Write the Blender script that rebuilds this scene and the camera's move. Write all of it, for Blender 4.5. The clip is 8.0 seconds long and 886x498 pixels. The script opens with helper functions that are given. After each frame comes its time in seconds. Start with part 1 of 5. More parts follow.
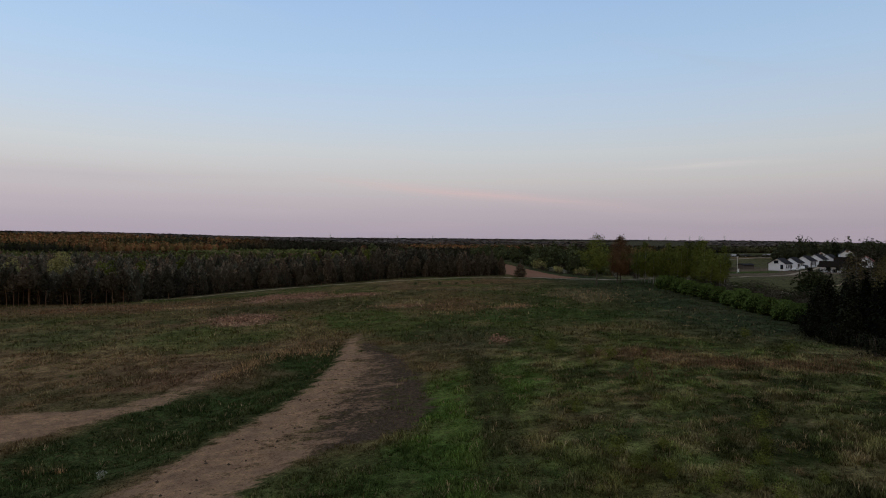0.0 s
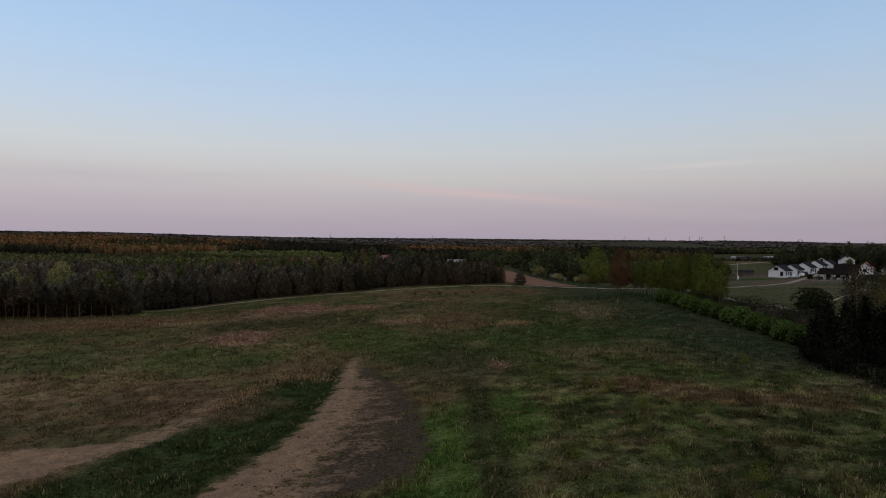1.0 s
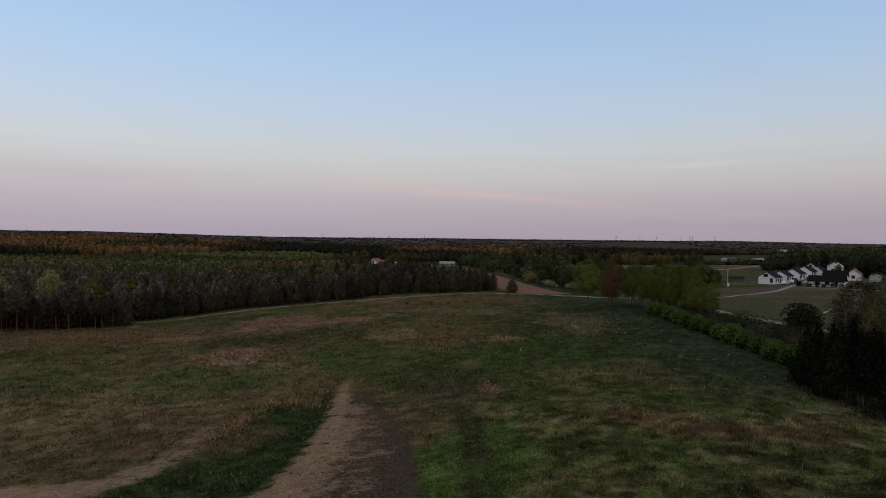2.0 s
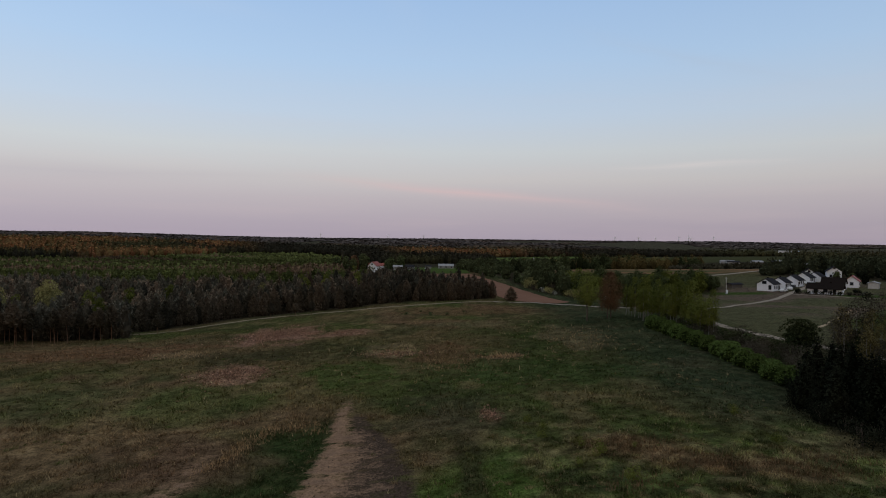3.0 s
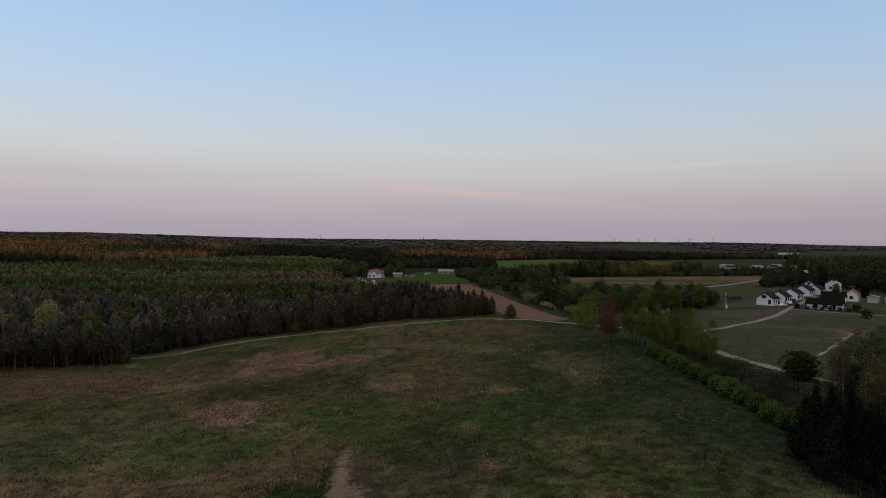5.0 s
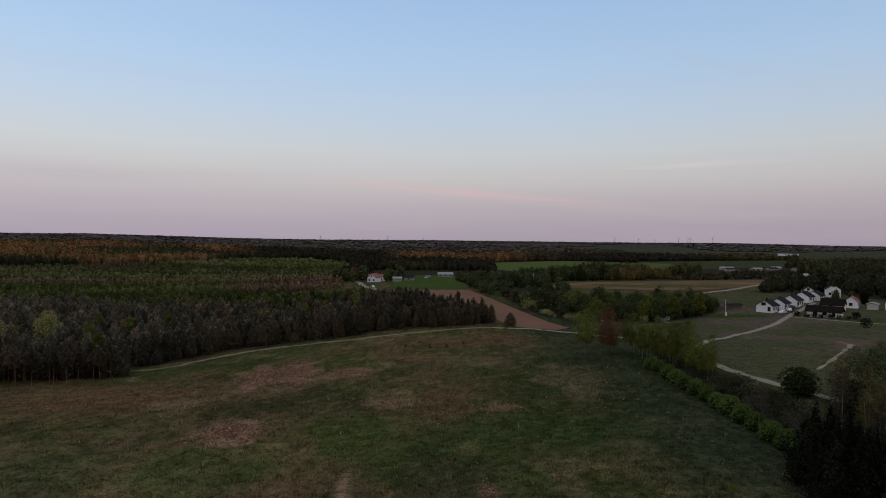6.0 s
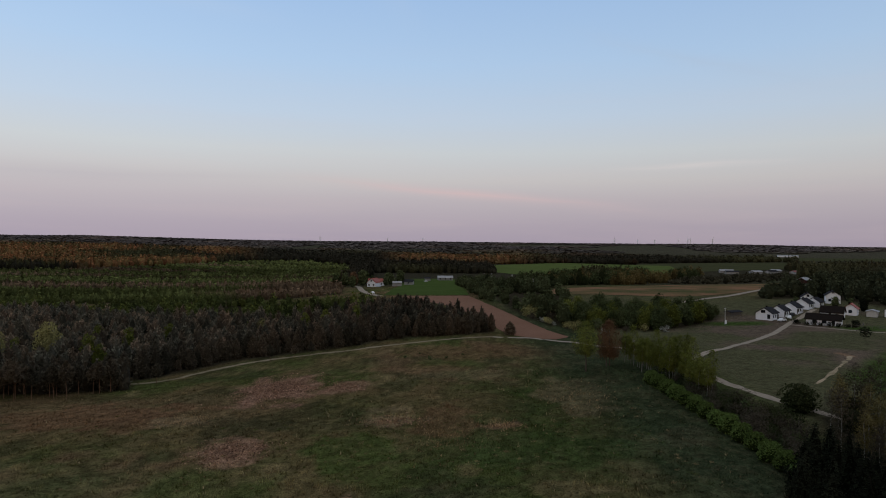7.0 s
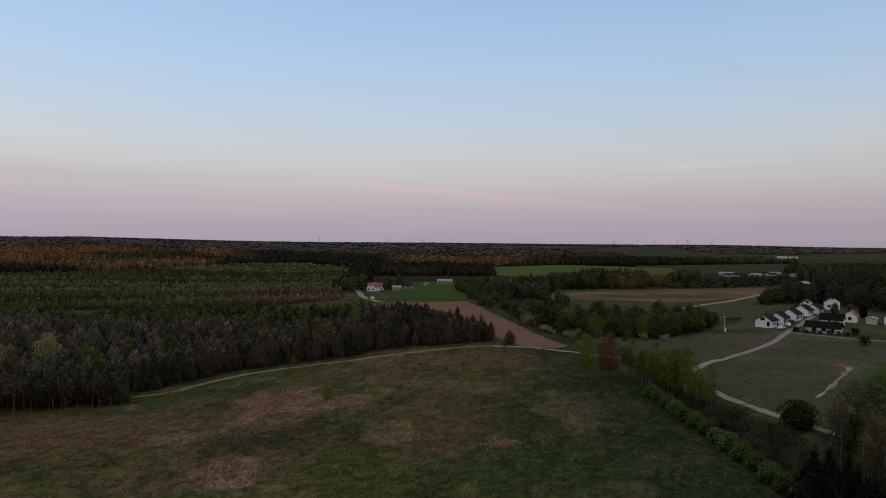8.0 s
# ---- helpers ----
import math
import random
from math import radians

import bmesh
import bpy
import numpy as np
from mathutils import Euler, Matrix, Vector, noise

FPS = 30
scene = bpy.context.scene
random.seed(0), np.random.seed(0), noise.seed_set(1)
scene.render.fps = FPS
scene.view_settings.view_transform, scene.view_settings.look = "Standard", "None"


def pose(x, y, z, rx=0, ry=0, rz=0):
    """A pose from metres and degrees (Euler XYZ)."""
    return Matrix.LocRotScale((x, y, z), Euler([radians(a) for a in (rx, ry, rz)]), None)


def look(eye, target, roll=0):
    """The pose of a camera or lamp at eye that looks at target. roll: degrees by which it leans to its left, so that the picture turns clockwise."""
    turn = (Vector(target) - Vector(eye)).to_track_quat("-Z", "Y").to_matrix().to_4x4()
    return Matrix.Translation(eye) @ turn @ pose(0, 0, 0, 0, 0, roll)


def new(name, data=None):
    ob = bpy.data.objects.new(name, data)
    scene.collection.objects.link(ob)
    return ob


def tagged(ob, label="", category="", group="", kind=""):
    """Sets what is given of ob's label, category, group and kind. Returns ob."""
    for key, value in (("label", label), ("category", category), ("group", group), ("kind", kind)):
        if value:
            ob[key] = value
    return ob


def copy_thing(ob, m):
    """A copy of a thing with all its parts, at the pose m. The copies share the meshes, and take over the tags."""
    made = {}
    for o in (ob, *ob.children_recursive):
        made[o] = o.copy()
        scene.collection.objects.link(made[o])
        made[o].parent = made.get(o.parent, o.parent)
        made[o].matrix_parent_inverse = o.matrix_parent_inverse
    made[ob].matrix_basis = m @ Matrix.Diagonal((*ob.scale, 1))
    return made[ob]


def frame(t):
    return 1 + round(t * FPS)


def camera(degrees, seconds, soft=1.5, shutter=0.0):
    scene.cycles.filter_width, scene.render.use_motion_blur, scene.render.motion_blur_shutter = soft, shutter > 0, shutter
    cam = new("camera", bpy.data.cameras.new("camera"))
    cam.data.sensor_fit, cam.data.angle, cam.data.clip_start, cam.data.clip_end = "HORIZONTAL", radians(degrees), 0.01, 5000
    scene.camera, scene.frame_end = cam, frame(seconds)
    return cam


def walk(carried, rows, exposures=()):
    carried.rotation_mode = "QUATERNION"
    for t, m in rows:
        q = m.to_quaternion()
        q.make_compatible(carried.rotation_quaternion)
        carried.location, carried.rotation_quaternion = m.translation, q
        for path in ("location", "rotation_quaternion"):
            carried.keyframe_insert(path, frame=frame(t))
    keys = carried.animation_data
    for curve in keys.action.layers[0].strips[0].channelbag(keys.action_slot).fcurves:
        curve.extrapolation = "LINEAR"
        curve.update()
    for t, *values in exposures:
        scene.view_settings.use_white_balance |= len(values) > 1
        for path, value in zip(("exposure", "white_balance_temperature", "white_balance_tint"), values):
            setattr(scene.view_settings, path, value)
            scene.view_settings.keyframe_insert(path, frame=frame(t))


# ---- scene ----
# ---- camera: a drone that climbs straight up over a meadow ----
cam = camera(72.0, 8.0, soft=1.0)
# seconds, x, y, z, yaw, pitch, roll
PATH = [
    (0.0, 0.0, 0.0, 12.5, 0.0, -0.512, 0.459), (0.5, 0.038, 0.013, 14.086, 0.003, -0.516, 0.472),
    (1.0, 0.049, 0.063, 15.629, 0.002, -0.556, 0.479), (1.5, 0.012, 0.103, 17.175, -0.49, -0.596, 0.533),
    (3.0, -0.127, 0.178, 21.807, -0.868, -0.633, 0.58), (3.5, -0.145, 0.187, 23.419, -0.873, -0.647, 0.612),
    (4.0, -0.167, 0.175, 24.988, -0.882, -0.645, 0.617), (4.5, -0.153, 0.196, 26.571, -0.877, -0.65, 0.607),
    (6.0, -0.103, 0.186, 31.259, -0.903, -0.628, 0.549), (6.5, -0.079, 0.169, 32.855, -0.905, -0.581, 0.523),
    (7.0, -0.1, 0.11, 34.367, -0.922, -0.551, 0.486), (7.5, -0.086, 0.134, 35.95, -0.939, -0.509, 0.463),
    (8.0, -0.103, 0.144, 37.488, -0.961, -0.501, 0.439)]
walk(cam, [(t, pose(x, y, z, 0, 0, yaw) @ pose(0, 0, 0, 90 + pitch) @ pose(0, 0, 0, 0, 0, roll)) for t, x, y, z, yaw, pitch, roll in PATH])


# ---- world, sun, exposure ----
def lin(r, g, b):
    """sRGB 0..255 to linear."""
    return tuple(((c / 255 + 0.055) / 1.055) ** 2.4 if c > 10 else c / 255 / 12.92 for c in (r, g, b)) + (1.0,)


scene.view_settings.exposure = 0.0
SUN_UP, SUN_FROM = 3.0, 205.0     # the sun stands low behind the camera
world = bpy.data.worlds.new("dusk_sky")
scene.world = world
world.use_nodes = True
wn, wl = world.node_tree.nodes, world.node_tree.links
wn.clear()


def wnode(kind):
    return wn.new(kind)


def math_node(nodes, links, op, a, b=None, c=None, clamp=False):
    n = nodes.new("ShaderNodeMath")
    n.operation, n.use_clamp = op, clamp
    for i, v in enumerate((a, b, c)):
        if v is None:
            continue
        if isinstance(v, (int, float)):
            n.inputs[i].default_value = v
        else:
            links.new(v, n.inputs[i])
    return n.outputs[0]


def mix_node(nodes, links, fac, a, b, blend="MIX"):
    n = nodes.new("ShaderNodeMix")
    n.data_type, n.blend_type = "RGBA", blend
    for i, v in ((0, fac), (6, a), (7, b)):
        if isinstance(v, (int, float, tuple)):
            n.inputs[i].default_value = v
        else:
            links.new(v, n.inputs[i])
    return n.outputs[2]


def ramp_node(nodes, links, fac, stops):
    n = nodes.new("ShaderNodeValToRGB")
    el = n.color_ramp.elements
    while len(el) < len(stops):
        el.new(0.5)
    for e, (p, c) in zip(el, stops):
        e.position, e.color = p, c
    links.new(fac, n.inputs[0])
    return n.outputs[0]


coord = wnode("ShaderNodeTexCoord")
sep = wnode("ShaderNodeSeparateXYZ")
wl.new(coord.outputs["Generated"], sep.inputs[0])
# the belt of dusk towards the east; behind the camera the low sky is darkened to dim facing sides
east = ramp_node(wn, wl, sep.outputs[2], [
    (0.0, lin(164, 153, 168)), (0.03, lin(171, 161, 173)), (0.07, lin(184, 176, 182)), (0.10, lin(195, 191, 192)),
    (0.145, lin(198, 203, 207)), (0.2, lin(188, 204, 222)), (0.28, lin(173, 200, 230)), (0.38, lin(158, 189, 227)),
    (0.6, lin(162, 176, 197)), (1.0, (0.455, 0.46, 0.48, 1))])
west = ramp_node(wn, wl, sep.outputs[2], [
    (0.0, (0.14, 0.1, 0.07, 1)), (0.1, (0.19, 0.15, 0.11, 1)), (0.25, (0.33, 0.3, 0.27, 1)), (0.5, (0.575, 0.57, 0.575, 1)), (1.0, (0.455, 0.46, 0.48, 1))])
facing = math_node(wn, wl, "MULTIPLY_ADD", sep.outputs[1], -1.1, 0.1, clamp=True)
dome = mix_node(wn, wl, facing, east, west)
# slightly paler towards the north-west, thin streaks of cirrus
side = math_node(wn, wl, "MULTIPLY_ADD", sep.outputs[0], -0.105, 1.0)
paler = wnode("ShaderNodeVectorMath")
paler.operation = "SCALE"
wl.new(dome, paler.inputs[0])
wl.new(side, paler.inputs["Scale"])
dome = paler.outputs[0]
stretch = wnode("ShaderNodeMapping")
stretch.inputs["Scale"].default_value = (1.6, 1.6, 20.0)
stretch.inputs["Rotation"].default_value = (0, radians(4.0), 0)
wl.new(coord.outputs["Generated"], stretch.inputs[0])
cirrus = wnode("ShaderNodeTexNoise")
cirrus.inputs["Scale"].default_value, cirrus.inputs["Detail"].default_value, cirrus.inputs["Roughness"].default_value = 2.2, 5.0, 0.5
wl.new(stretch.outputs[0], cirrus.inputs["Vector"])
streak = math_node(wn, wl, "MULTIPLY_ADD", cirrus.outputs["Fac"], 3.0, -1.5, clamp=True)
low = math_node(wn, wl, "MULTIPLY_ADD", sep.outputs[2], -3.0, 1.0, clamp=True)
streak = math_node(wn, wl, "MULTIPLY", streak, low)
dome = mix_node(wn, wl, math_node(wn, wl, "MULTIPLY", streak, 0.16), dome, lin(210, 190, 188))


def band(x0, half_x, z0, slope, half_z, amount, colour, under):
    """One thin bank of cloud lying near the horizon."""
    line = math_node(wn, wl, "MULTIPLY_ADD", sep.outputs[0], slope, z0)
    off = math_node(wn, wl, "ABSOLUTE", math_node(wn, wl, "SUBTRACT", math_node(wn, wl, "MULTIPLY_ADD", cirrus.outputs["Fac"], 0.02, sep.outputs[2]), line))
    a = math_node(wn, wl, "MULTIPLY_ADD", off, -1.0 / half_z, 1.0, clamp=True)
    b = math_node(wn, wl, "MULTIPLY_ADD", math_node(wn, wl, "ABSOLUTE", math_node(wn, wl, "SUBTRACT", sep.outputs[0], x0)), -1.0 / half_x, 1.0, clamp=True)
    k = math_node(wn, wl, "MULTIPLY", math_node(wn, wl, "MULTIPLY", a, a), math_node(wn, wl, "MULTIPLY", b, amount))
    return mix_node(wn, wl, k, under, colour)


dome = band(0.05, 0.3, 0.094, -0.089, 0.016, 0.6, lin(212, 182, 183), dome)
dome = band(-0.5, 0.4, 0.115, 0.02, 0.03, 0.35, lin(176, 170, 182), dome)
dome = band(0.39, 0.14, 0.129, 0.0, 0.006, 0.45, lin(214, 205, 204), dome)
dome = band(-0.1, 0.09, 0.33, -0.9, 0.06, 0.16, lin(190, 200, 214), dome)
dome = band(0.38, 0.2, 0.4, -0.32, 0.022, 0.25, lin(176, 188, 206), dome)
dome = band(-0.5, 0.3, 0.33, -0.06, 0.02, 0.2, lin(200, 206, 216), dome)
sky = wnode("ShaderNodeTexSky")
sky.sky_type, sky.sun_disc = "NISHITA", False
sky.sun_elevation, sky.sun_rotation = radians(SUN_UP), radians(SUN_FROM)
back_sky, back_dome, both, out = (wnode("ShaderNodeBackground"), wnode("ShaderNodeBackground"), wnode("ShaderNodeAddShader"), wnode("ShaderNodeOutputWorld"))
wl.new(sky.outputs[0], back_sky.inputs[0])
wl.new(dome, back_dome.inputs[0])
back_sky.inputs[1].default_value, back_dome.inputs[1].default_value = 0.004, 1.0
wl.new(back_sky.outputs[0], both.inputs[0])
wl.new(back_dome.outputs[0], both.inputs[1])
wl.new(both.outputs[0], out.inputs[0])

sun = new("sun", bpy.data.lights.new("sun", "SUN"))
sun.data.energy, sun.data.angle, sun.data.color = 0.15, radians(8), (1.0, 0.6, 0.34)
sa = radians(SUN_FROM)
sun.matrix_world = look((0, 0, 0), (-math.sin(sa) * math.cos(radians(SUN_UP)), -math.cos(sa) * math.cos(radians(SUN_UP)), -math.sin(radians(SUN_UP))))

# ---- numbers and noise ----
rng = np.random.default_rng(7)


def value_noise(x, y, seed=0):
    xi, yi = np.floor(x).astype(np.int64), np.floor(y).astype(np.int64)
    fx, fy = x - xi, y - yi
    fx, fy = fx * fx * (3 - 2 * fx), fy * fy * (3 - 2 * fy)

    def lattice(a, b):
        h = (a * 374761393 + b * 668265263 + seed * 1442695041) & 0xFFFFFFFF
        h = ((h ^ (h >> 13)) * 1274126177) & 0xFFFFFFFF
        return ((h ^ (h >> 16)) & 0xFFFF) / 65535.0
    return (lattice(xi, yi) * (1 - fx) + lattice(xi + 1, yi) * fx) * (1 - fy) + (lattice(xi, yi + 1) * (1 - fx) + lattice(xi + 1, yi + 1) * fx) * fy


def fbm(x, y, size, octaves=4, seed=0):
    total, amp, norm = 0.0, 1.0, 0.0
    for o in range(octaves):
        total = total + amp * value_noise(x / size * 2 ** o + 17.3 * o, y / size * 2 ** o - 9.1 * o, seed + o)
        norm, amp = norm + amp, amp * 0.5
    return total / norm


def smooth(a, b, v):
    k = np.clip((v - a) / (b - a), 0, 1)
    return k * k * (3 - 2 * k)


def to_line(x, y, pts):
    """Distance to a polyline, and how far along it (0 to 1)."""
    best, along = np.full(np.shape(x), 1e9), np.zeros(np.shape(x))
    n = len(pts) - 1
    for i in range(n):
        (ax, ay), (bx, by) = pts[i], pts[i + 1]
        k = np.clip(((x - ax) * (bx - ax) + (y - ay) * (by - ay)) / ((bx - ax) ** 2 + (by - ay) ** 2), 0, 1)
        d = np.hypot(x - ax - k * (bx - ax), y - ay - k * (by - ay))
        along = np.where(d < best, (i + k) / n, along)
        best = np.minimum(best, d)
    return best, along


def inside(x, y, poly):
    hit = np.zeros(np.shape(x), bool)
    for (ax, ay), (bx, by) in zip(poly, poly[1:] + poly[:1]):
        cross = ((ay > y) != (by > y)) & (x < (bx - ax) * (y - ay) / (by - ay + 1e-12) + ax)
        hit ^= cross
    return hit


def within(x, y, poly):
    """Signed distance to a polygon: positive inside."""
    d, _ = to_line(x, y, poly + poly[:1])
    return np.where(inside(x, y, poly), d, -d)


# ---- the lie of the land: gentle swells (x, y, radius, height) ----
SWELLS = [
    (-30, 45, 35, -2.93), (20, 45, 35, 3.41), (55, 80, 40, -0.87), (5, 100, 35, 0.23), (-45, 125, 40, 1.89), (20, 165, 45, 0.54),
    (-80, 175, 50, -3.57), (75, 140, 45, 2.85), (125, 180, 50, 2.73), (55, 235, 50, -2.37), (135, 250, 50, -1.34), (-20, 240, 60, 1.83),
    (-40, 400, 120, 5.72), (200, 380, 120, 5.57), (-200, 350, 150, -1.33), (150, 950, 400, -10.08), (-350, 800, 350, -4.59), (500, 600, 300, 6.8),
    (-850, 1450, 380, 15.0), (-1990, 3400, 260, 7.0), (1400, 1950, 420, -9.0)]
GULLY = [(-27, 32), (-23, 41), (-19.5, 50), (-17, 58), (-15.5, 70)]
BANK = [(-41, 45.5), (-34.7, 47.9), (-31.5, 50), (-27.5, 52), (-24.6, 56.7), (-23.9, 65)]


def land(x, y):
    x, y = np.asarray(x, float), np.asarray(y, float)
    z = sum(h * np.exp(-((x - a) ** 2 + (y - b) ** 2) / (2 * s * s)) for a, b, s, h in SWELLS)
    # wooded ridges far off, higher towards the north-west
    bearing = x / np.maximum(np.abs(y), 200.0)
    crest = 37 + 14 * smooth(-0.15, -0.6, bearing) - 8 * smooth(0.45, 0.7, bearing) + 8 * (fbm(x, y, 900, 2, 5) - 0.5)
    z = z + crest * smooth(1500, 3600, np.hypot(x, y)) * smooth(300, 1500, y)
    near = smooth(260, 120, np.hypot(x, y - 60))
    d, _ = to_line(x, y, GULLY)
    z = z - 0.55 * smooth(6, 1, d) * near
    z = z + near * (0.5 * (fbm(x, y, 9, 3, 11) - 0.5) + 0.22 * (fbm(x, y, 2.2, 2, 21) - 0.5))
    z = z + near * smooth(5, 9, x) * smooth(90, 60, y) * 0.3 * (fbm(x, y, 2.6, 2, 25) - 0.5)
    return z


def height(x, y):
    return float(land(np.array([x]), np.array([y]))[0])


# ---- mesh helpers ----
def mesh_np(name, verts, faces, mat, tint=None, mask=None, soft=False):
    me = bpy.data.meshes.new(name)
    verts, faces = np.asarray(verts, np.float32), np.asarray(faces, np.int32)
    k = faces.shape[1]
    me.vertices.add(len(verts))
    me.vertices.foreach_set("co", verts.ravel())
    me.loops.add(faces.size)
    me.loops.foreach_set("vertex_index", faces.ravel())
    me.polygons.add(len(faces))
    me.polygons.foreach_set("loop_start", np.arange(0, faces.size, k, dtype=np.int32))
    me.polygons.foreach_set("use_smooth", np.full(len(faces), soft))
    for key, values in (("tint", tint), ("mask", mask)):
        if values is not None:
            rgba = np.ones((len(verts), 4), np.float32)
            rgba[:, :3] = values
            me.attributes.new(key, "FLOAT_COLOR", "POINT").data.foreach_set("color", rgba.ravel())
    me.update(calc_edges=True)
    me.materials.append(mat)
    return me


def part(name, data, parent, label=""):
    ob = new(name, data)
    ob.parent = parent
    return tagged(ob, label)


def join(*pieces):
    """Several (verts, faces) of the same face size as one."""
    vs, fs, at = [], [], 0
    for v, f in pieces:
        vs.append(v), fs.append(np.asarray(f) + at)
        at += len(v)
    return np.concatenate(vs), np.concatenate(fs)


def box(x0, x1, y0, y1, z0, z1):
    v = np.array([(x, y, z) for z in (z0, z1) for x, y in ((x0, y0), (x1, y0), (x1, y1), (x0, y1))], float)
    return v, np.array([(3, 2, 1, 0), (4, 5, 6, 7), (0, 1, 5, 4), (1, 2, 6, 5), (2, 3, 7, 6), (3, 0, 4, 7)])


def tube(points, radii, sides=6):
    """A tapered, bent tube of quads along points."""
    points = np.asarray(points, float)
    ring = np.arange(sides) * 2 * math.pi / sides
    vs = []
    for i, p in enumerate(points):
        t = points[min(i + 1, len(points) - 1)] - points[max(i - 1, 0)]
        t = t / (np.linalg.norm(t) + 1e-9)
        a = np.cross(t, (0.31, 0.95, 0.05))
        a /= np.linalg.norm(a)
        b = np.cross(t, a)
        vs.append(p + radii[i] * (np.cos(ring)[:, None] * a + np.sin(ring)[:, None] * b))
    fs = [(i * sides + j, i * sides + (j + 1) % sides, (i + 1) * sides + (j + 1) % sides, (i + 1) * sides + j) for i in range(len(points) - 1) for j in range(sides)]
    return np.concatenate(vs), np.array(fs)


def cards(r, centres, size, flat=0.0, long=1.5, core=None, loose=0.28):
    """Small leafy scales, each a kite of its own, turned at random round the centres; with a core they face outwards from it."""
    n = len(centres)
    size = np.broadcast_to(size, n) * r.uniform(0.65, 1.35, n)
    u = r.normal(size=(n, 3))
    u[:, 2] *= 1 + flat
    if core is None:
        w = np.cross(u, r.normal(size=(n, 3)))
    else:
        face = (centres - core) / (np.abs(centres - core).max(0) + 1e-6) + np.array((0, 0, 0.25))
        face = face / (np.linalg.norm(face, axis=1)[:, None] + 1e-6) + r.normal(size=(n, 3)) * loose
        face /= np.linalg.norm(face, axis=1)[:, None] + 1e-9
        u -= face * (u * face).sum(1)[:, None]
        w = np.cross(u, face)
    u /= np.linalg.norm(u, axis=1)[:, None] + 1e-9
    w /= np.linalg.norm(w, axis=1)[:, None] + 1e-9
    u, w = u * size[:, None] * 0.5 * long, w * size[:, None] * 0.5
    k = r.uniform(-0.35, 0.35, (n, 1))
    v = np.stack([centres - u, centres + w + k * u, centres + u, centres - w + k * u], 1).reshape(-1, 3)
    return v, np.arange(4 * n).reshape(n, 4)


def outline(shape, k):
    """Half width of a crown from its foot (0) to its tip (1)."""
    if shape == "cone":
        return np.clip(1.0 - k, 0.02, 1) ** 0.9 * np.minimum(1, 0.6 + 3 * k)
    if shape == "pine":
        return np.clip(1.0 - k ** 2.5, 0.02, 1) ** 0.75 * np.minimum(1, 0.66 + 1.4 * k)
    return np.clip(1.0 - k ** 2.6, 0.0, 1) ** 0.55 * np.minimum(1, 0.55 + 1.5 * k)


def sprays(r, at, size, long, way, face, loose=0.35):
    """Small leafy kites that point along way and turn their flat side to face."""
    n = len(at)
    size = np.broadcast_to(size, n) * r.uniform(0.65, 1.4, n)
    u = way / (np.linalg.norm(way, axis=1)[:, None] + 1e-9) + r.normal(size=(n, 3)) * loose
    f = face / (np.linalg.norm(face, axis=1)[:, None] + 1e-9) + r.normal(size=(n, 3)) * loose
    w = np.cross(u, f)
    u /= np.linalg.norm(u, axis=1)[:, None] + 1e-9
    w /= np.linalg.norm(w, axis=1)[:, None] + 1e-9
    u, w = u * size[:, None] * 0.5 * long, w * size[:, None] * 0.5
    k = r.uniform(-0.35, 0.35, (n, 1))
    v = np.stack([at - u, at + w + k * u, at + u, at - w + k * u], 1).reshape(-1, 3)
    return v, np.arange(4 * n).reshape(n, 4)


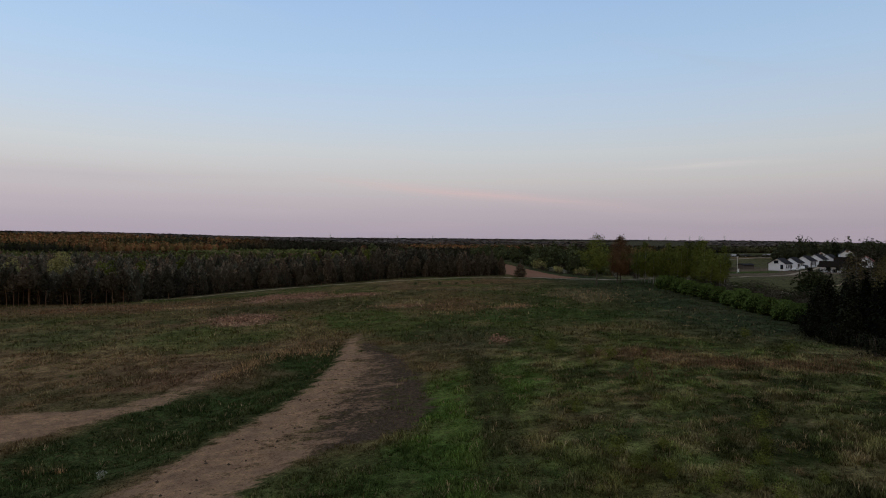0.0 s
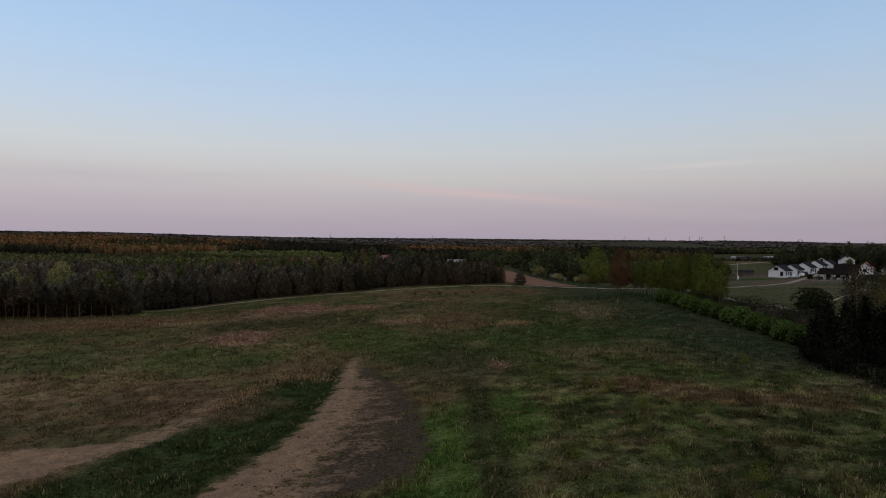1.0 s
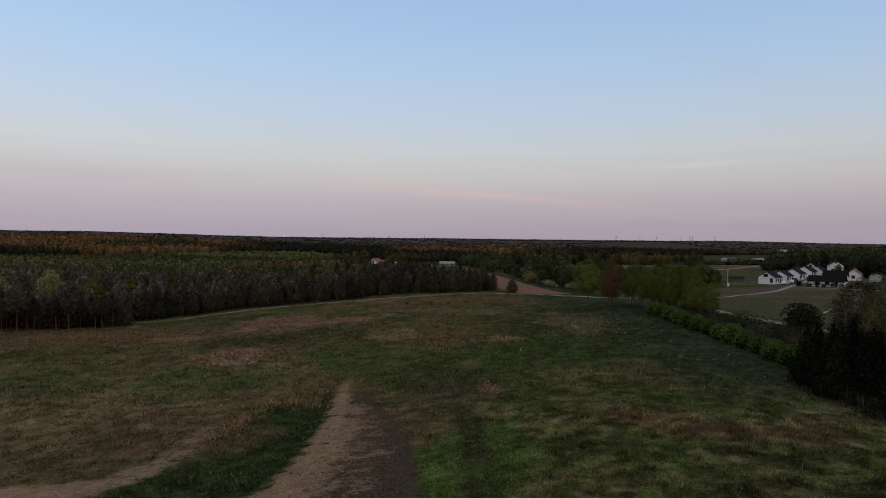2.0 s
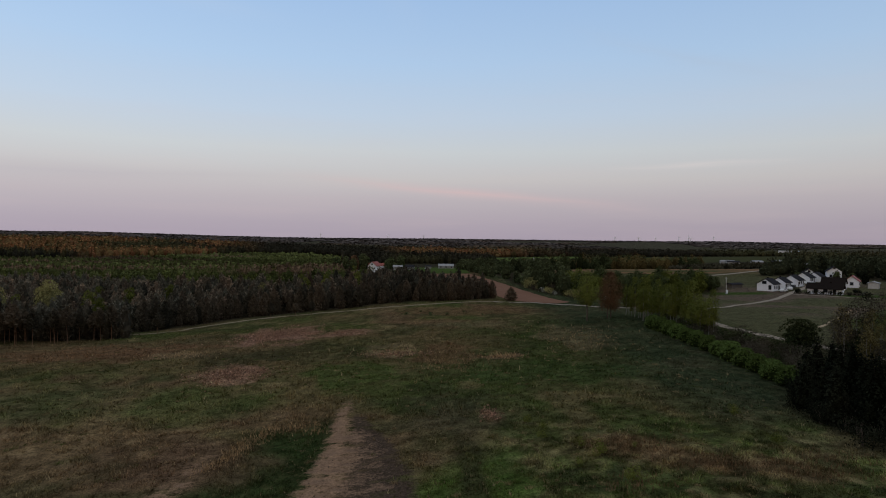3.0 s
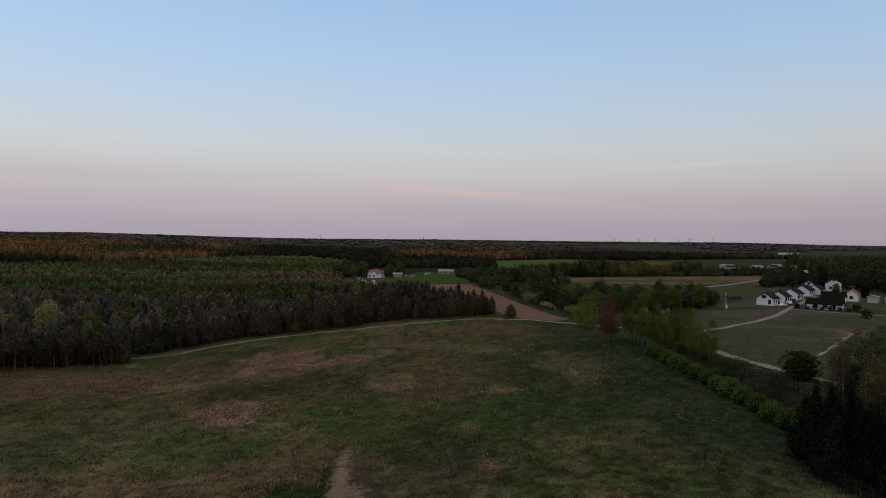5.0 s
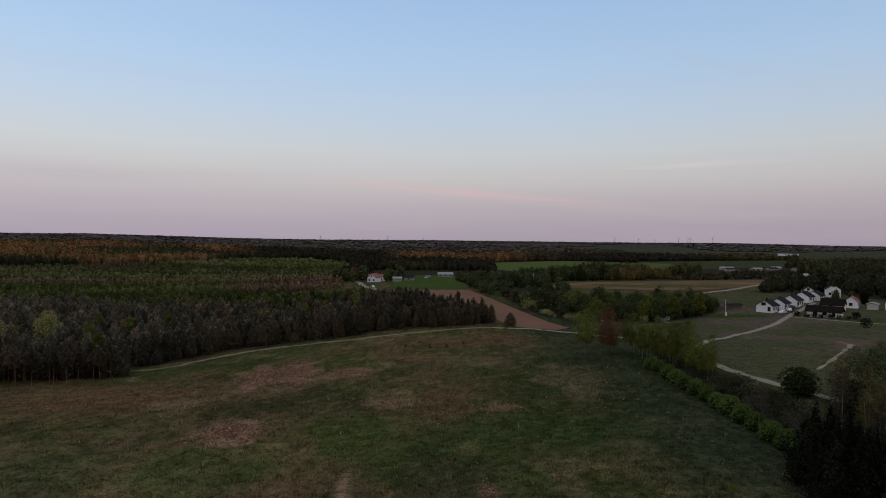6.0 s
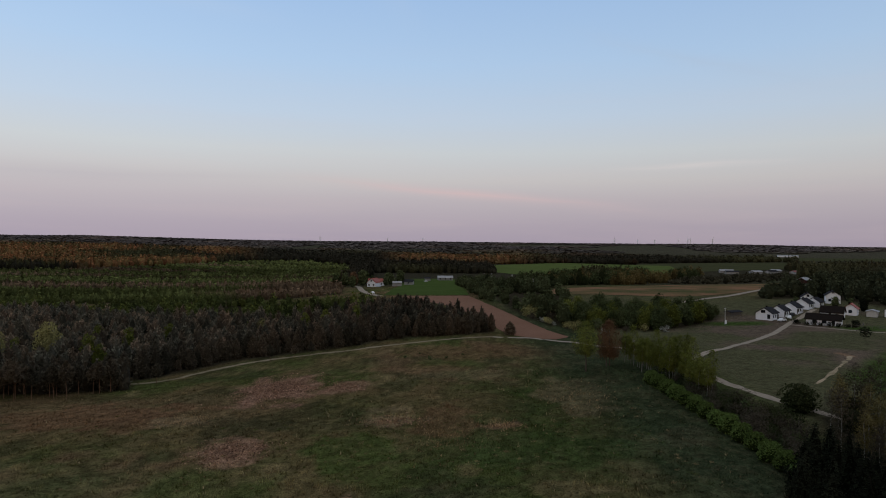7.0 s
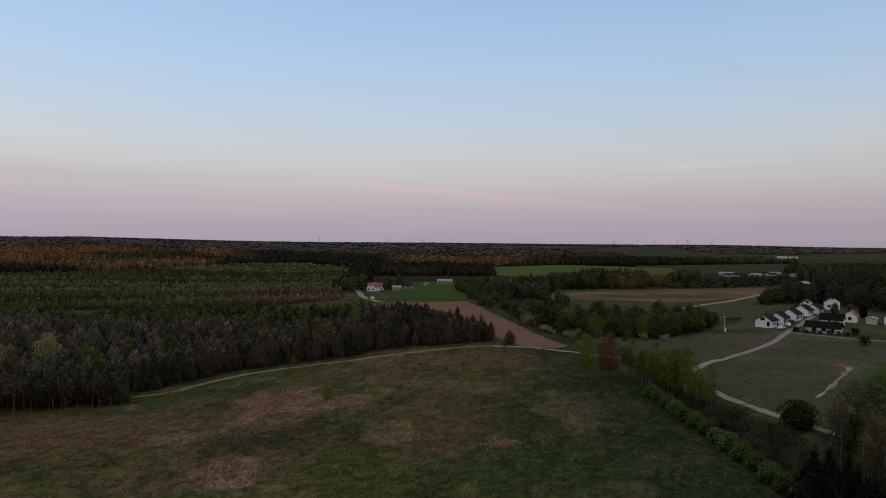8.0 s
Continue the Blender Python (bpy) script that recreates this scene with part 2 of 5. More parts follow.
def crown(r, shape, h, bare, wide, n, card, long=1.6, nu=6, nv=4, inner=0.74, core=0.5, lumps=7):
    """A crown: an inner body whose tint is darkened by core to stand for inner shade, and round it n sprays of leaves.
    Gives corners, faces and each corner's shade.
    """
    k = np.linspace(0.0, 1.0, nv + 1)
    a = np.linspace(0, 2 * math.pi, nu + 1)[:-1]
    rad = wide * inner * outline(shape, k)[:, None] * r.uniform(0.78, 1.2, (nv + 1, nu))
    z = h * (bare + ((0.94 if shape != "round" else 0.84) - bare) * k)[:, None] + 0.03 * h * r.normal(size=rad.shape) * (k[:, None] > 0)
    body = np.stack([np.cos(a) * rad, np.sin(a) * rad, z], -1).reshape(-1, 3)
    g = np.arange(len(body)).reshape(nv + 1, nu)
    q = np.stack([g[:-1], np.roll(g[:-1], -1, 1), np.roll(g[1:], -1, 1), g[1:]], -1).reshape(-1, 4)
    if shape in ("pine", "cone"):
        # whorls of boughs with gaps between them
        level = np.round(r.uniform(0, 1, n) ** 1.15 * 8) / 8
        bough = r.integers(0, 6, n)
        kk = np.clip(level + r.normal(size=n) * 0.03, 0, 1)
        ang = 2 * math.pi * (bough + 3.7 * level * 8) / 6 + r.normal(size=n) * 0.24
        d = wide * outline(shape, kk) * r.uniform(0.6, 1.1, n)
        out_ = np.stack([np.cos(ang), np.sin(ang), np.zeros(n)], 1)
        at = out_ * d[:, None] + np.stack([np.zeros(n), np.zeros(n), h * (bare + (1 - bare) * kk) - 0.1 * d], 1)
        way = out_ * 0.8 + np.array((0, 0, 0.65)) + r.normal(size=(n, 3)) * 0.2
        face = out_ * 0.6 + np.array((0, 0, 1.0))
    else:
        ck, ca = np.linspace(0.12, 0.84, lumps), np.arange(lumps) * 2.4 + r.uniform(0, 6)
        size = wide * r.uniform(0.4, 0.56, lumps)
        cr = np.clip(wide * outline(shape, ck) - size * 0.85, 0, None)
        c = np.stack([np.cos(ca) * cr, np.sin(ca) * cr, h * (bare + (1 - bare) * ck)], 1)
        which = r.integers(0, lumps, n)
        d = r.normal(size=(n, 3))
        d[:, 2] = np.where(r.uniform(0, 1, n) < 0.6, np.abs(d[:, 2]), d[:, 2])
        d /= np.linalg.norm(d, axis=1)[:, None]
        at = c[which] + d * (size[which] * r.uniform(0.8, 1.08, n))[:, None]
        at[:, 2] = np.clip(at[:, 2], h * bare * 0.9 + 0.05, h * 1.04)
        face = d + np.array((0, 0, 0.5))
        way = r.normal(size=(n, 3))
    v, f = sprays(r, at, card, long, way, face)
    # core puts the shade inside the crown into the body's tint
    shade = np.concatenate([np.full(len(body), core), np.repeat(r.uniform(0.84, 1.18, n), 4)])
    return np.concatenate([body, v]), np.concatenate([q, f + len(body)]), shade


# ---- materials ----
def material(name):
    m = bpy.data.materials.new(name)
    m.use_nodes = True
    nt = m.node_tree
    bsdf = nt.nodes["Principled BSDF"]
    bsdf.inputs["Specular IOR Level"].default_value = 0.2
    return m, nt.nodes, nt.links, bsdf


def noise_out(n, l, scale, detail=4.0, vec=None, rough=0.55):
    t = n.new("ShaderNodeTexNoise")
    t.inputs["Scale"].default_value, t.inputs["Detail"].default_value, t.inputs["Roughness"].default_value = scale, detail, rough
    if vec is not None:
        l.new(vec, t.inputs["Vector"])
    return t.outputs["Fac"]


def object_space(n):
    return n.new("ShaderNodeTexCoord").outputs["Object"]


def leaf_material(name, dark, light, warm, rough=0.75):
    """Foliage: each scale its own shade, each plant its own hue."""
    m, n, l, b = material(name)
    geo, info = n.new("ShaderNodeNewGeometry"), n.new("ShaderNodeObjectInfo")
    c = mix_node(n, l, math_node(n, l, "MULTIPLY_ADD", geo.outputs["Random Per Island"], 0.6, 0.2), dark + (1,), light + (1,))
    c = mix_node(n, l, math_node(n, l, "MULTIPLY", info.outputs["Random"], 0.6), c, warm + (1,))
    dim = n.new("ShaderNodeAttribute")
    dim.attribute_name = "tint"
    c = mix_node(n, l, 1.0, c, dim.outputs["Color"], "MULTIPLY")
    # noise darkens the colour in blotches, for shaded gaps between sprays of leaves
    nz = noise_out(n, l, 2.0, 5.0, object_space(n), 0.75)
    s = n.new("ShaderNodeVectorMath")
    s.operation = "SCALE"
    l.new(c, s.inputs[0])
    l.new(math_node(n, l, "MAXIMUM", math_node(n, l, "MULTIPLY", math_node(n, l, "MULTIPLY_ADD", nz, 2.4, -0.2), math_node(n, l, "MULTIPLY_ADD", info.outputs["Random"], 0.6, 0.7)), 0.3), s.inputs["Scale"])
    l.new(s.outputs[0], b.inputs["Base Color"])
    bp = n.new("ShaderNodeBump")
    bp.inputs["Strength"].default_value, bp.inputs["Distance"].default_value = 0.7, 0.3
    l.new(nz, bp.inputs["Height"])
    l.new(bp.outputs[0], b.inputs["Normal"])
    b.inputs["Roughness"].default_value = rough
    b.inputs["Specular IOR Level"].default_value = 0.0
    return m


def tinted_material(name, rough=0.85, spread=0.5, attr="tint", leafy=0.0):
    """Foliage or grass whose colour is given plant by plant, with a shade of its own for each blade."""
    m, n, l, b = material(name)
    a, geo = n.new("ShaderNodeAttribute"), n.new("ShaderNodeNewGeometry")
    a.attribute_name = attr
    k = math_node(n, l, "MULTIPLY_ADD", geo.outputs["Random Per Island"], spread * 2, 1 - spread)
    s = n.new("ShaderNodeVectorMath")
    s.operation = "SCALE"
    l.new(a.outputs["Color"], s.inputs[0])
    l.new(k, s.inputs["Scale"])
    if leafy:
        # shaded gaps between sprays of leaves, painted into the colour by noise
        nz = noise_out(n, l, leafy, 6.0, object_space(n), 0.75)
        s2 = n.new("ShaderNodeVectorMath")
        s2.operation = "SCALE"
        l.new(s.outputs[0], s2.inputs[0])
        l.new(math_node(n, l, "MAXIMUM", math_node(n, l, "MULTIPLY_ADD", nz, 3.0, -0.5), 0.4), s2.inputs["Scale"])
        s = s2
        bp = n.new("ShaderNodeBump")
        bp.inputs["Strength"].default_value, bp.inputs["Distance"].default_value = 0.8, 0.6
        l.new(nz, bp.inputs["Height"])
        l.new(bp.outputs[0], b.inputs["Normal"])
    l.new(s.outputs[0], b.inputs["Base Color"])
    b.inputs["Roughness"].default_value = rough
    b.inputs["Specular IOR Level"].default_value = 0.0
    return m


def plain_material(name, a, b_, scale=3.0, rough=0.8, bump=0.0, metal=0.0):
    """A surface that varies between two colours at two scales."""
    m, n, l, b = material(name)
    vec = object_space(n)
    big, fine = noise_out(n, l, scale, 5.0, vec), noise_out(n, l, scale * 9, 3.0, vec)
    f = math_node(n, l, "MULTIPLY_ADD", fine, 0.6, math_node(n, l, "MULTIPLY_ADD", big, 1.2, -0.4), clamp=True)
    l.new(mix_node(n, l, f, a + (1,), b_ + (1,)), b.inputs["Base Color"])
    b.inputs["Roughness"].default_value, b.inputs["Metallic"].default_value = rough, metal
    if rough >= 0.9:
        b.inputs["Specular IOR Level"].default_value = 0.0
    if bump:
        bp = n.new("ShaderNodeBump")
        bp.inputs["Strength"].default_value, bp.inputs["Distance"].default_value = bump, 0.05
        l.new(fine, bp.inputs["Height"])
        l.new(bp.outputs[0], b.inputs["Normal"])
    return m


def ground_material():
    m, n, l, b = material("meadow_ground")
    pos = object_space(n)
    tint, mask = n.new("ShaderNodeAttribute"), n.new("ShaderNodeAttribute")
    tint.attribute_name, mask.attribute_name = "tint", "mask"
    split = n.new("ShaderNodeSeparateColor")
    l.new(mask.outputs["Color"], split.inputs[0])
    fine, mid, big = noise_out(n, l, 3.2, 7.0, pos, 0.8), noise_out(n, l, 0.8, 6.0, pos, 0.72), noise_out(n, l, 0.2, 5.0, pos, 0.65)
    k = math_node(n, l, "MULTIPLY_ADD", fine, 2.6, math_node(n, l, "MULTIPLY_ADD", mid, 1.9, math_node(n, l, "MULTIPLY_ADD", big, 0.9, -1.7)))
    k = math_node(n, l, "MAXIMUM", k, 0.25)
    s = n.new("ShaderNodeVectorMath")
    s.operation = "SCALE"
    l.new(tint.outputs["Color"], s.inputs[0])
    l.new(k, s.inputs["Scale"])
    sward = noise_out(n, l, 11.0, 4.0, pos, 0.8)
    k2 = math_node(n, l, "MAXIMUM", math_node(n, l, "MULTIPLY_ADD", sward, 3.2, -0.6), 0.3)
    s3 = n.new("ShaderNodeVectorMath")
    s3.operation = "SCALE"
    l.new(s.outputs[0], s3.inputs[0])
    l.new(k2, s3.inputs["Scale"])
    s = s3
    # dry stems in between
    dry = math_node(n, l, "MULTIPLY_ADD", noise_out(n, l, 1.7, 7.0, pos, 0.8), 5.0, -2.7, clamp=True)
    c = mix_node(n, l, math_node(n, l, "MULTIPLY", dry, split.outputs[2]), s.outputs[0], (0.21, 0.145, 0.075, 1))
    # bare soil, then sand, streaked across the slope, each with a ragged edge
    comb = n.new("ShaderNodeMapping")
    comb.inputs["Scale"].default_value = (0.36, 0.8, 1.0)
    comb.inputs["Rotation"].default_value = (0, 0, radians(-30))
    l.new(pos, comb.inputs[0])
    streaks = noise_out(n, l, 1.0, 5.0, comb.outputs[0], 0.65)
    edge = math_node(n, l, "ADD", math_node(n, l, "MULTIPLY", mid, 0.5), math_node(n, l, "MULTIPLY_ADD", fine, 1.1, math_node(n, l, "MULTIPLY_ADD", streaks, 2.4, -1.3)))
    soil = math_node(n, l, "MULTIPLY_ADD", math_node(n, l, "SUBTRACT", math_node(n, l, "ADD", split.outputs[1], edge), 1.12), 1.9, 0.0, clamp=True)
    c = mix_node(n, l, soil, c, mix_node(n, l, math_node(n, l, "MULTIPLY_ADD", fine, 5.0, -2.1, clamp=True), (0.045, 0.033, 0.024, 1), (0.11, 0.077, 0.054, 1)))
    sand = math_node(n, l, "MULTIPLY_ADD", math_node(n, l, "SUBTRACT", math_node(n, l, "ADD", split.outputs[0], edge), 1.22), 2.4, 0.0, clamp=True)
    sandy = mix_node(n, l, math_node(n, l, "MULTIPLY_ADD", mid, 2.4, -0.7, clamp=True), (0.2, 0.122, 0.076, 1), (0.43, 0.27, 0.165, 1))
    sandy = mix_node(n, l, math_node(n, l, "MULTIPLY_ADD", streaks, 3.2, -1.35, clamp=True), sandy, (0.17, 0.115, 0.08, 1))
    sandy = mix_node(n, l, math_node(n, l, "MULTIPLY_ADD", noise_out(n, l, 2.6, 6.0, pos, 0.75), 6.0, -3.2, clamp=True), sandy, (0.1, 0.072, 0.052, 1))
    grit = noise_out(n, l, 7.0, 4.0, pos, 0.8)
    sandy = mix_node(n, l, math_node(n, l, "MULTIPLY_ADD", grit, 7.0, -3.7, clamp=True), sandy, (0.11, 0.07, 0.046, 1))
    sandy = mix_node(n, l, math_node(n, l, "MULTIPLY_ADD", grit, -6.0, 2.45, clamp=True), sandy, (0.5, 0.33, 0.21, 1))
    c = mix_node(n, l, sand, c, sandy)
    l.new(c, b.inputs["Base Color"])
    b.inputs["Roughness"].default_value = 0.95
    b.inputs["Specular IOR Level"].default_value = 0.0
    bp = n.new("ShaderNodeBump")
    bp.inputs["Strength"].default_value, bp.inputs["Distance"].default_value = 0.6, 0.25
    l.new(math_node(n, l, "ADD", fine, mid), bp.inputs["Height"])
    l.new(bp.outputs[0], b.inputs["Normal"])
    return m


def field_material(name, a, b_, furrow, angle, depth=0.35, patchy=1.8):
    """Farmland with faint lines of the drill or plough."""
    m, n, l, b = material(name)
    pos = object_space(n)
    turn = n.new("ShaderNodeMapping")
    turn.inputs["Rotation"].default_value = (0, 0, radians(angle))
    l.new(pos, turn.inputs[0])
    w = n.new("ShaderNodeTexWave")
    w.inputs["Scale"].default_value, w.inputs["Distortion"].default_value = 1.0 / furrow, 1.5
    l.new(turn.outputs[0], w.inputs["Vector"])
    big, mid = noise_out(n, l, 0.03, 8.0, pos, 0.65), noise_out(n, l, 0.7, 5.0, pos, 0.75)
    f = math_node(n, l, "ADD", math_node(n, l, "MULTIPLY_ADD", big, patchy, 0.4 - 0.5 * patchy), math_node(n, l, "MULTIPLY_ADD", mid, 1.0, -0.45))
    f = math_node(n, l, "ADD", f, math_node(n, l, "MULTIPLY_ADD", w.outputs["Fac"], depth, -depth / 2), clamp=True)
    l.new(mix_node(n, l, f, a + (1,), b_ + (1,)), b.inputs["Base Color"])
    b.inputs["Roughness"].default_value = 0.95
    b.inputs["Specular IOR Level"].default_value = 0.0
    return m


M_GROUND = ground_material()
M_ROAD = plain_material("pale_dirt_road", (0.2, 0.165, 0.13), (0.37, 0.315, 0.255), 0.5, 0.95, 0.3)
M_ROAD_WEST = plain_material("overgrown_track", (0.07, 0.068, 0.03), (0.34, 0.27, 0.2), 0.06, 0.95, 0.3)
M_SCAR = plain_material("bare_sand", (0.06, 0.066, 0.025), (0.5, 0.38, 0.27), 0.35, 0.95, 0.3)
M_PLOUGH = field_material("ploughed_soil", (0.165, 0.09, 0.06), (0.24, 0.137, 0.097), 2.2, 20, 0.5)
M_CROP = field_material("young_crop", (0.04, 0.066, 0.018), (0.075, 0.102, 0.03), 9.0, 15, 0.25)
M_GREEN = field_material("bright_green_crop", (0.075, 0.1, 0.03), (0.1, 0.128, 0.042), 9.0, 15, 0.2)
M_MEADOW_FAR = field_material("pale_field", (0.042, 0.046, 0.024), (0.072, 0.072, 0.035), 12.0, -20, 0.2)
M_HEATH = field_material("dry_heath", (0.062, 0.07, 0.03), (0.23, 0.125, 0.075), 7.0, 75, 0.06, 3.4)
M_GRASS = tinted_material("meadow_blades", 0.85, 0.55)
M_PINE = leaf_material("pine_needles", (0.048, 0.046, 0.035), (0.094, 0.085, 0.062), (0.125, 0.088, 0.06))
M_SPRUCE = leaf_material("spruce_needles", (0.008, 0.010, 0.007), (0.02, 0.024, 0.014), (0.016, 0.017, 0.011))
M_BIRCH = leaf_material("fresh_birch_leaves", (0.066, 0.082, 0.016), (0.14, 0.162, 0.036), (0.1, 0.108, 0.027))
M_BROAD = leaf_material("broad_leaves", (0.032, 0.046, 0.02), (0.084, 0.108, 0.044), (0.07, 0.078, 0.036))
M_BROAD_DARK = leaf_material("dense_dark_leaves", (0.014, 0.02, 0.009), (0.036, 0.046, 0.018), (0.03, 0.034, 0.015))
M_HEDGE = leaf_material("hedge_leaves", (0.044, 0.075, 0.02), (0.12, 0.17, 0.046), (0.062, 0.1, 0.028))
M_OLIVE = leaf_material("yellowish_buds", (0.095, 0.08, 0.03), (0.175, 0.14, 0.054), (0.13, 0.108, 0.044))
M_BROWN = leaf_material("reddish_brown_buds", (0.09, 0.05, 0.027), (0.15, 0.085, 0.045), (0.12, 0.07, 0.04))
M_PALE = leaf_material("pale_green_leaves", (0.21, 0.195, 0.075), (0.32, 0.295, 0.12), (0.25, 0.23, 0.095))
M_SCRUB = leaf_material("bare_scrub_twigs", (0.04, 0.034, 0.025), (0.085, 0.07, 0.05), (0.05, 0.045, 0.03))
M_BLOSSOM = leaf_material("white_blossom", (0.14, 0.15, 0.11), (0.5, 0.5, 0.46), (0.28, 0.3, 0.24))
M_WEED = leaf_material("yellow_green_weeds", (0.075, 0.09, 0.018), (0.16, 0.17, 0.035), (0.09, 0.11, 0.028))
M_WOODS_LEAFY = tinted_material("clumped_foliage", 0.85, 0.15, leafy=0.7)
M_BARK_PINE = plain_material("pine_bark", (0.13, 0.078, 0.05), (0.27, 0.155, 0.1), 1.5, 0.9)
M_BARK = plain_material("dark_bark", (0.06, 0.048, 0.038), (0.12, 0.10, 0.08), 2.0, 0.9)
M_BARK_DARK = plain_material("near_black_bark", (0.012, 0.011, 0.009), (0.03, 0.026, 0.02), 2.0, 0.9)
M_BARK_BIRCH = plain_material("birch_bark", (0.08, 0.075, 0.068), (0.34, 0.32, 0.29), 1.5, 0.8)
M_PLASTER = plain_material("white_plaster", (0.74, 0.75, 0.79), (0.84, 0.85, 0.88), 0.4, 0.85)
M_TILE_DARK = plain_material("anthracite_roof", (0.024, 0.025, 0.029), (0.045, 0.046, 0.053), 2.0, 0.9, 0.3)
M_TILE_BROWN = plain_material("dark_brown_roof", (0.012, 0.01, 0.009), (0.022, 0.018, 0.016), 2.0, 0.9, 0.3)
M_TILE_RED = plain_material("red_roof", (0.22, 0.055, 0.038), (0.33, 0.09, 0.064), 2.0, 0.6, 0.3)
M_SHEET = plain_material("pale_sheet_roof", (0.2, 0.2, 0.21), (0.4, 0.4, 0.41), 0.3, 0.6)
M_GREY_WALL = plain_material("grey_render", (0.24, 0.235, 0.23), (0.36, 0.35, 0.34), 0.4, 0.85)
M_TIMBER = plain_material("weathered_timber", (0.07, 0.06, 0.05), (0.16, 0.14, 0.12), 1.2, 0.85)
M_CONCRETE = plain_material("concrete", (0.38, 0.37, 0.35), (0.55, 0.54, 0.52), 1.5, 0.85)
M_GLASS = plain_material("window_glass", (0.012, 0.014, 0.018), (0.02, 0.022, 0.028), 0.5, 0.08)
M_GLASS.node_tree.nodes["Principled BSDF"].inputs["Specular IOR Level"].default_value = 0.5
M_FRAME = plain_material("window_frame", (0.03, 0.03, 0.035), (0.06, 0.06, 0.065), 3.0, 0.5)
M_CAR = plain_material("white_car_paint", (0.62, 0.63, 0.65), (0.72, 0.73, 0.75), 0.6, 0.25)
M_CAR_DARK = plain_material("dark_car_paint", (0.03, 0.034, 0.042), (0.05, 0.055, 0.065), 0.6, 0.25)
M_RUBBER = plain_material("tyre_rubber", (0.015, 0.015, 0.015), (0.03, 0.03, 0.03), 5.0, 0.9)
M_CLOD = plain_material("dark_clods", (0.035, 0.027, 0.02), (0.1, 0.075, 0.055), 3.0, 0.95)
M_TURBINE = plain_material("white_turbine", (0.86, 0.86, 0.87), (0.9, 0.9, 0.9), 0.05, 0.5)
m_lake, ln, ll, lb = material("lake_water")
lb.inputs["Base Color"].default_value, lb.inputs["Roughness"].default_value = (0.02, 0.03, 0.035, 1), 0.06
lb.inputs["Specular IOR Level"].default_value = 0.5

# ---- plan of the meadow and its paths ----
SAND_PATH = [(-16.8, 27), (-14.3, 32.5), (-12.5, 39), (-10.9, 45.5), (-9.5, 54), (-9.7, 63), (-11.1, 73), (-11.6, 84)]
SOIL = [(-10.6, 80), (-5, 68), (-2.0, 58), (-0.5, 46), (-1.6, 41.5), (-5.2, 39), (-8.5, 37), (-9.5, 45), (-8.5, 60)]
TRACK = [(4.0, 20), (4.0, 29), (3.7, 37), (3.5, 48), (3.7, 59), (3, 75)]
ROAD = [(-150, 166), (-112, 163), (-90, 160), (-78, 159.5), (-70, 164.5), (-66, 171), (-57, 183), (-40, 192), (-23, 199.5), (-5, 210), (13.3, 219), (21.7, 221.5), (33.6, 219),
        (45.8, 210), (51.8, 202), (59.7, 191), (65.5, 181), (68, 167), (67, 154), (66, 143), (67, 134), (70.5, 123), (76, 112), (84, 98), (95, 80)]
LANE = [(68, 161), (72, 166.5), (80, 176), (90, 185), (103, 198), (116, 212), (128, 226), (139, 240), (152, 256), (163, 268), (174, 281), (186, 294)]
LANE_EAST = [(147, 250), (150, 246), (154, 241), (159, 234), (164, 228), (171, 224), (200, 215), (260, 205)]
LANE_FAR = [(132, 322), (152, 338), (178, 358), (220, 404), (266, 455), (310, 500)]
FARM_LANE = [(-70, 525), (-62, 505), (-55, 460), (-48, 416), (-40, 385), (-31, 364)]
SCAR = [(79, 127), (86, 135), (95, 144), (106, 156), (116, 167)]
SCAR_TOP = [(116, 167), (116, 172), (113, 180), (117, 188)]
PINES = [(-77, 166), (-61, 187), (-48, 193), (-36, 199), (-23, 208), (-13, 217), (7, 225), (22, 230), (20, 238), (0, 278), (-18, 302), (-39, 262), (-55, 243), (-82, 250), (-134, 265), (-240, 300), (-190, 190), (-150, 142), (-100, 160)]
PINE_ROW = [(-150, 136), (-98, 141), (-78, 146), (-76, 153), (-100, 149), (-150, 145)]
ROW_BACK = [(-150, 145), (-100, 149), (-76, 152), (-80, 158), (-100, 160), (-150, 162)]
MIDWOOD = [(60, 285), (57, 262), (66, 246), (88, 239), (104, 247), (126, 268), (134, 284), (112, 294), (82, 300)]
VALLEY = [(39, 300), (46, 268), (54, 250), (60, 238), (66, 250), (66, 300), (78, 350), (70, 400), (100, 470), (70, 520), (30, 520), (30, 400), (37, 340)]
BELT = [(66, 520), (103, 470), (199, 525), (290, 700), (300, 830), (180, 780), (110, 700)]
THICKET = [(44, 58), (49, 60), (58, 72), (63, 80), (60, 89), (56, 91), (53, 88), (46, 76)]
OLIVES = [(61, 92), (65, 79), (78, 84), (92, 100), (86, 116), (72, 112)]
PLANTATION = [(-300, 340), (-180, 362), (-130, 352), (-92, 352), (-58, 388), (-72, 480), (-90, 720), (-145, 1110), (-235, 1190), (-335, 1150), (-440, 895), (-476, 800), (-530, 752), (-640, 690), (-560, 500), (-420, 380)]
MARGIN = [(-330, 305), (-200, 285), (-134, 268), (-82, 256), (-56, 250), (-42, 268), (-25, 312), (-60, 330), (-140, 322), (-240, 345)]
VILLAGE_WOOD = [(178, 335), (200, 338), (222, 326), (226, 300), (236, 272), (300, 280), (520, 480), (430, 600), (385, 590), (340, 560), (290, 480), (235, 400)]


# ---- ground: one sheet to the horizon ----
def steps(core0, core1, fine, end, growth):
    a = list(np.arange(core0, core1, fine))
    s = fine
    while a[-1] < end:
        s *= growth
        a.append(a[-1] + s)
    return a


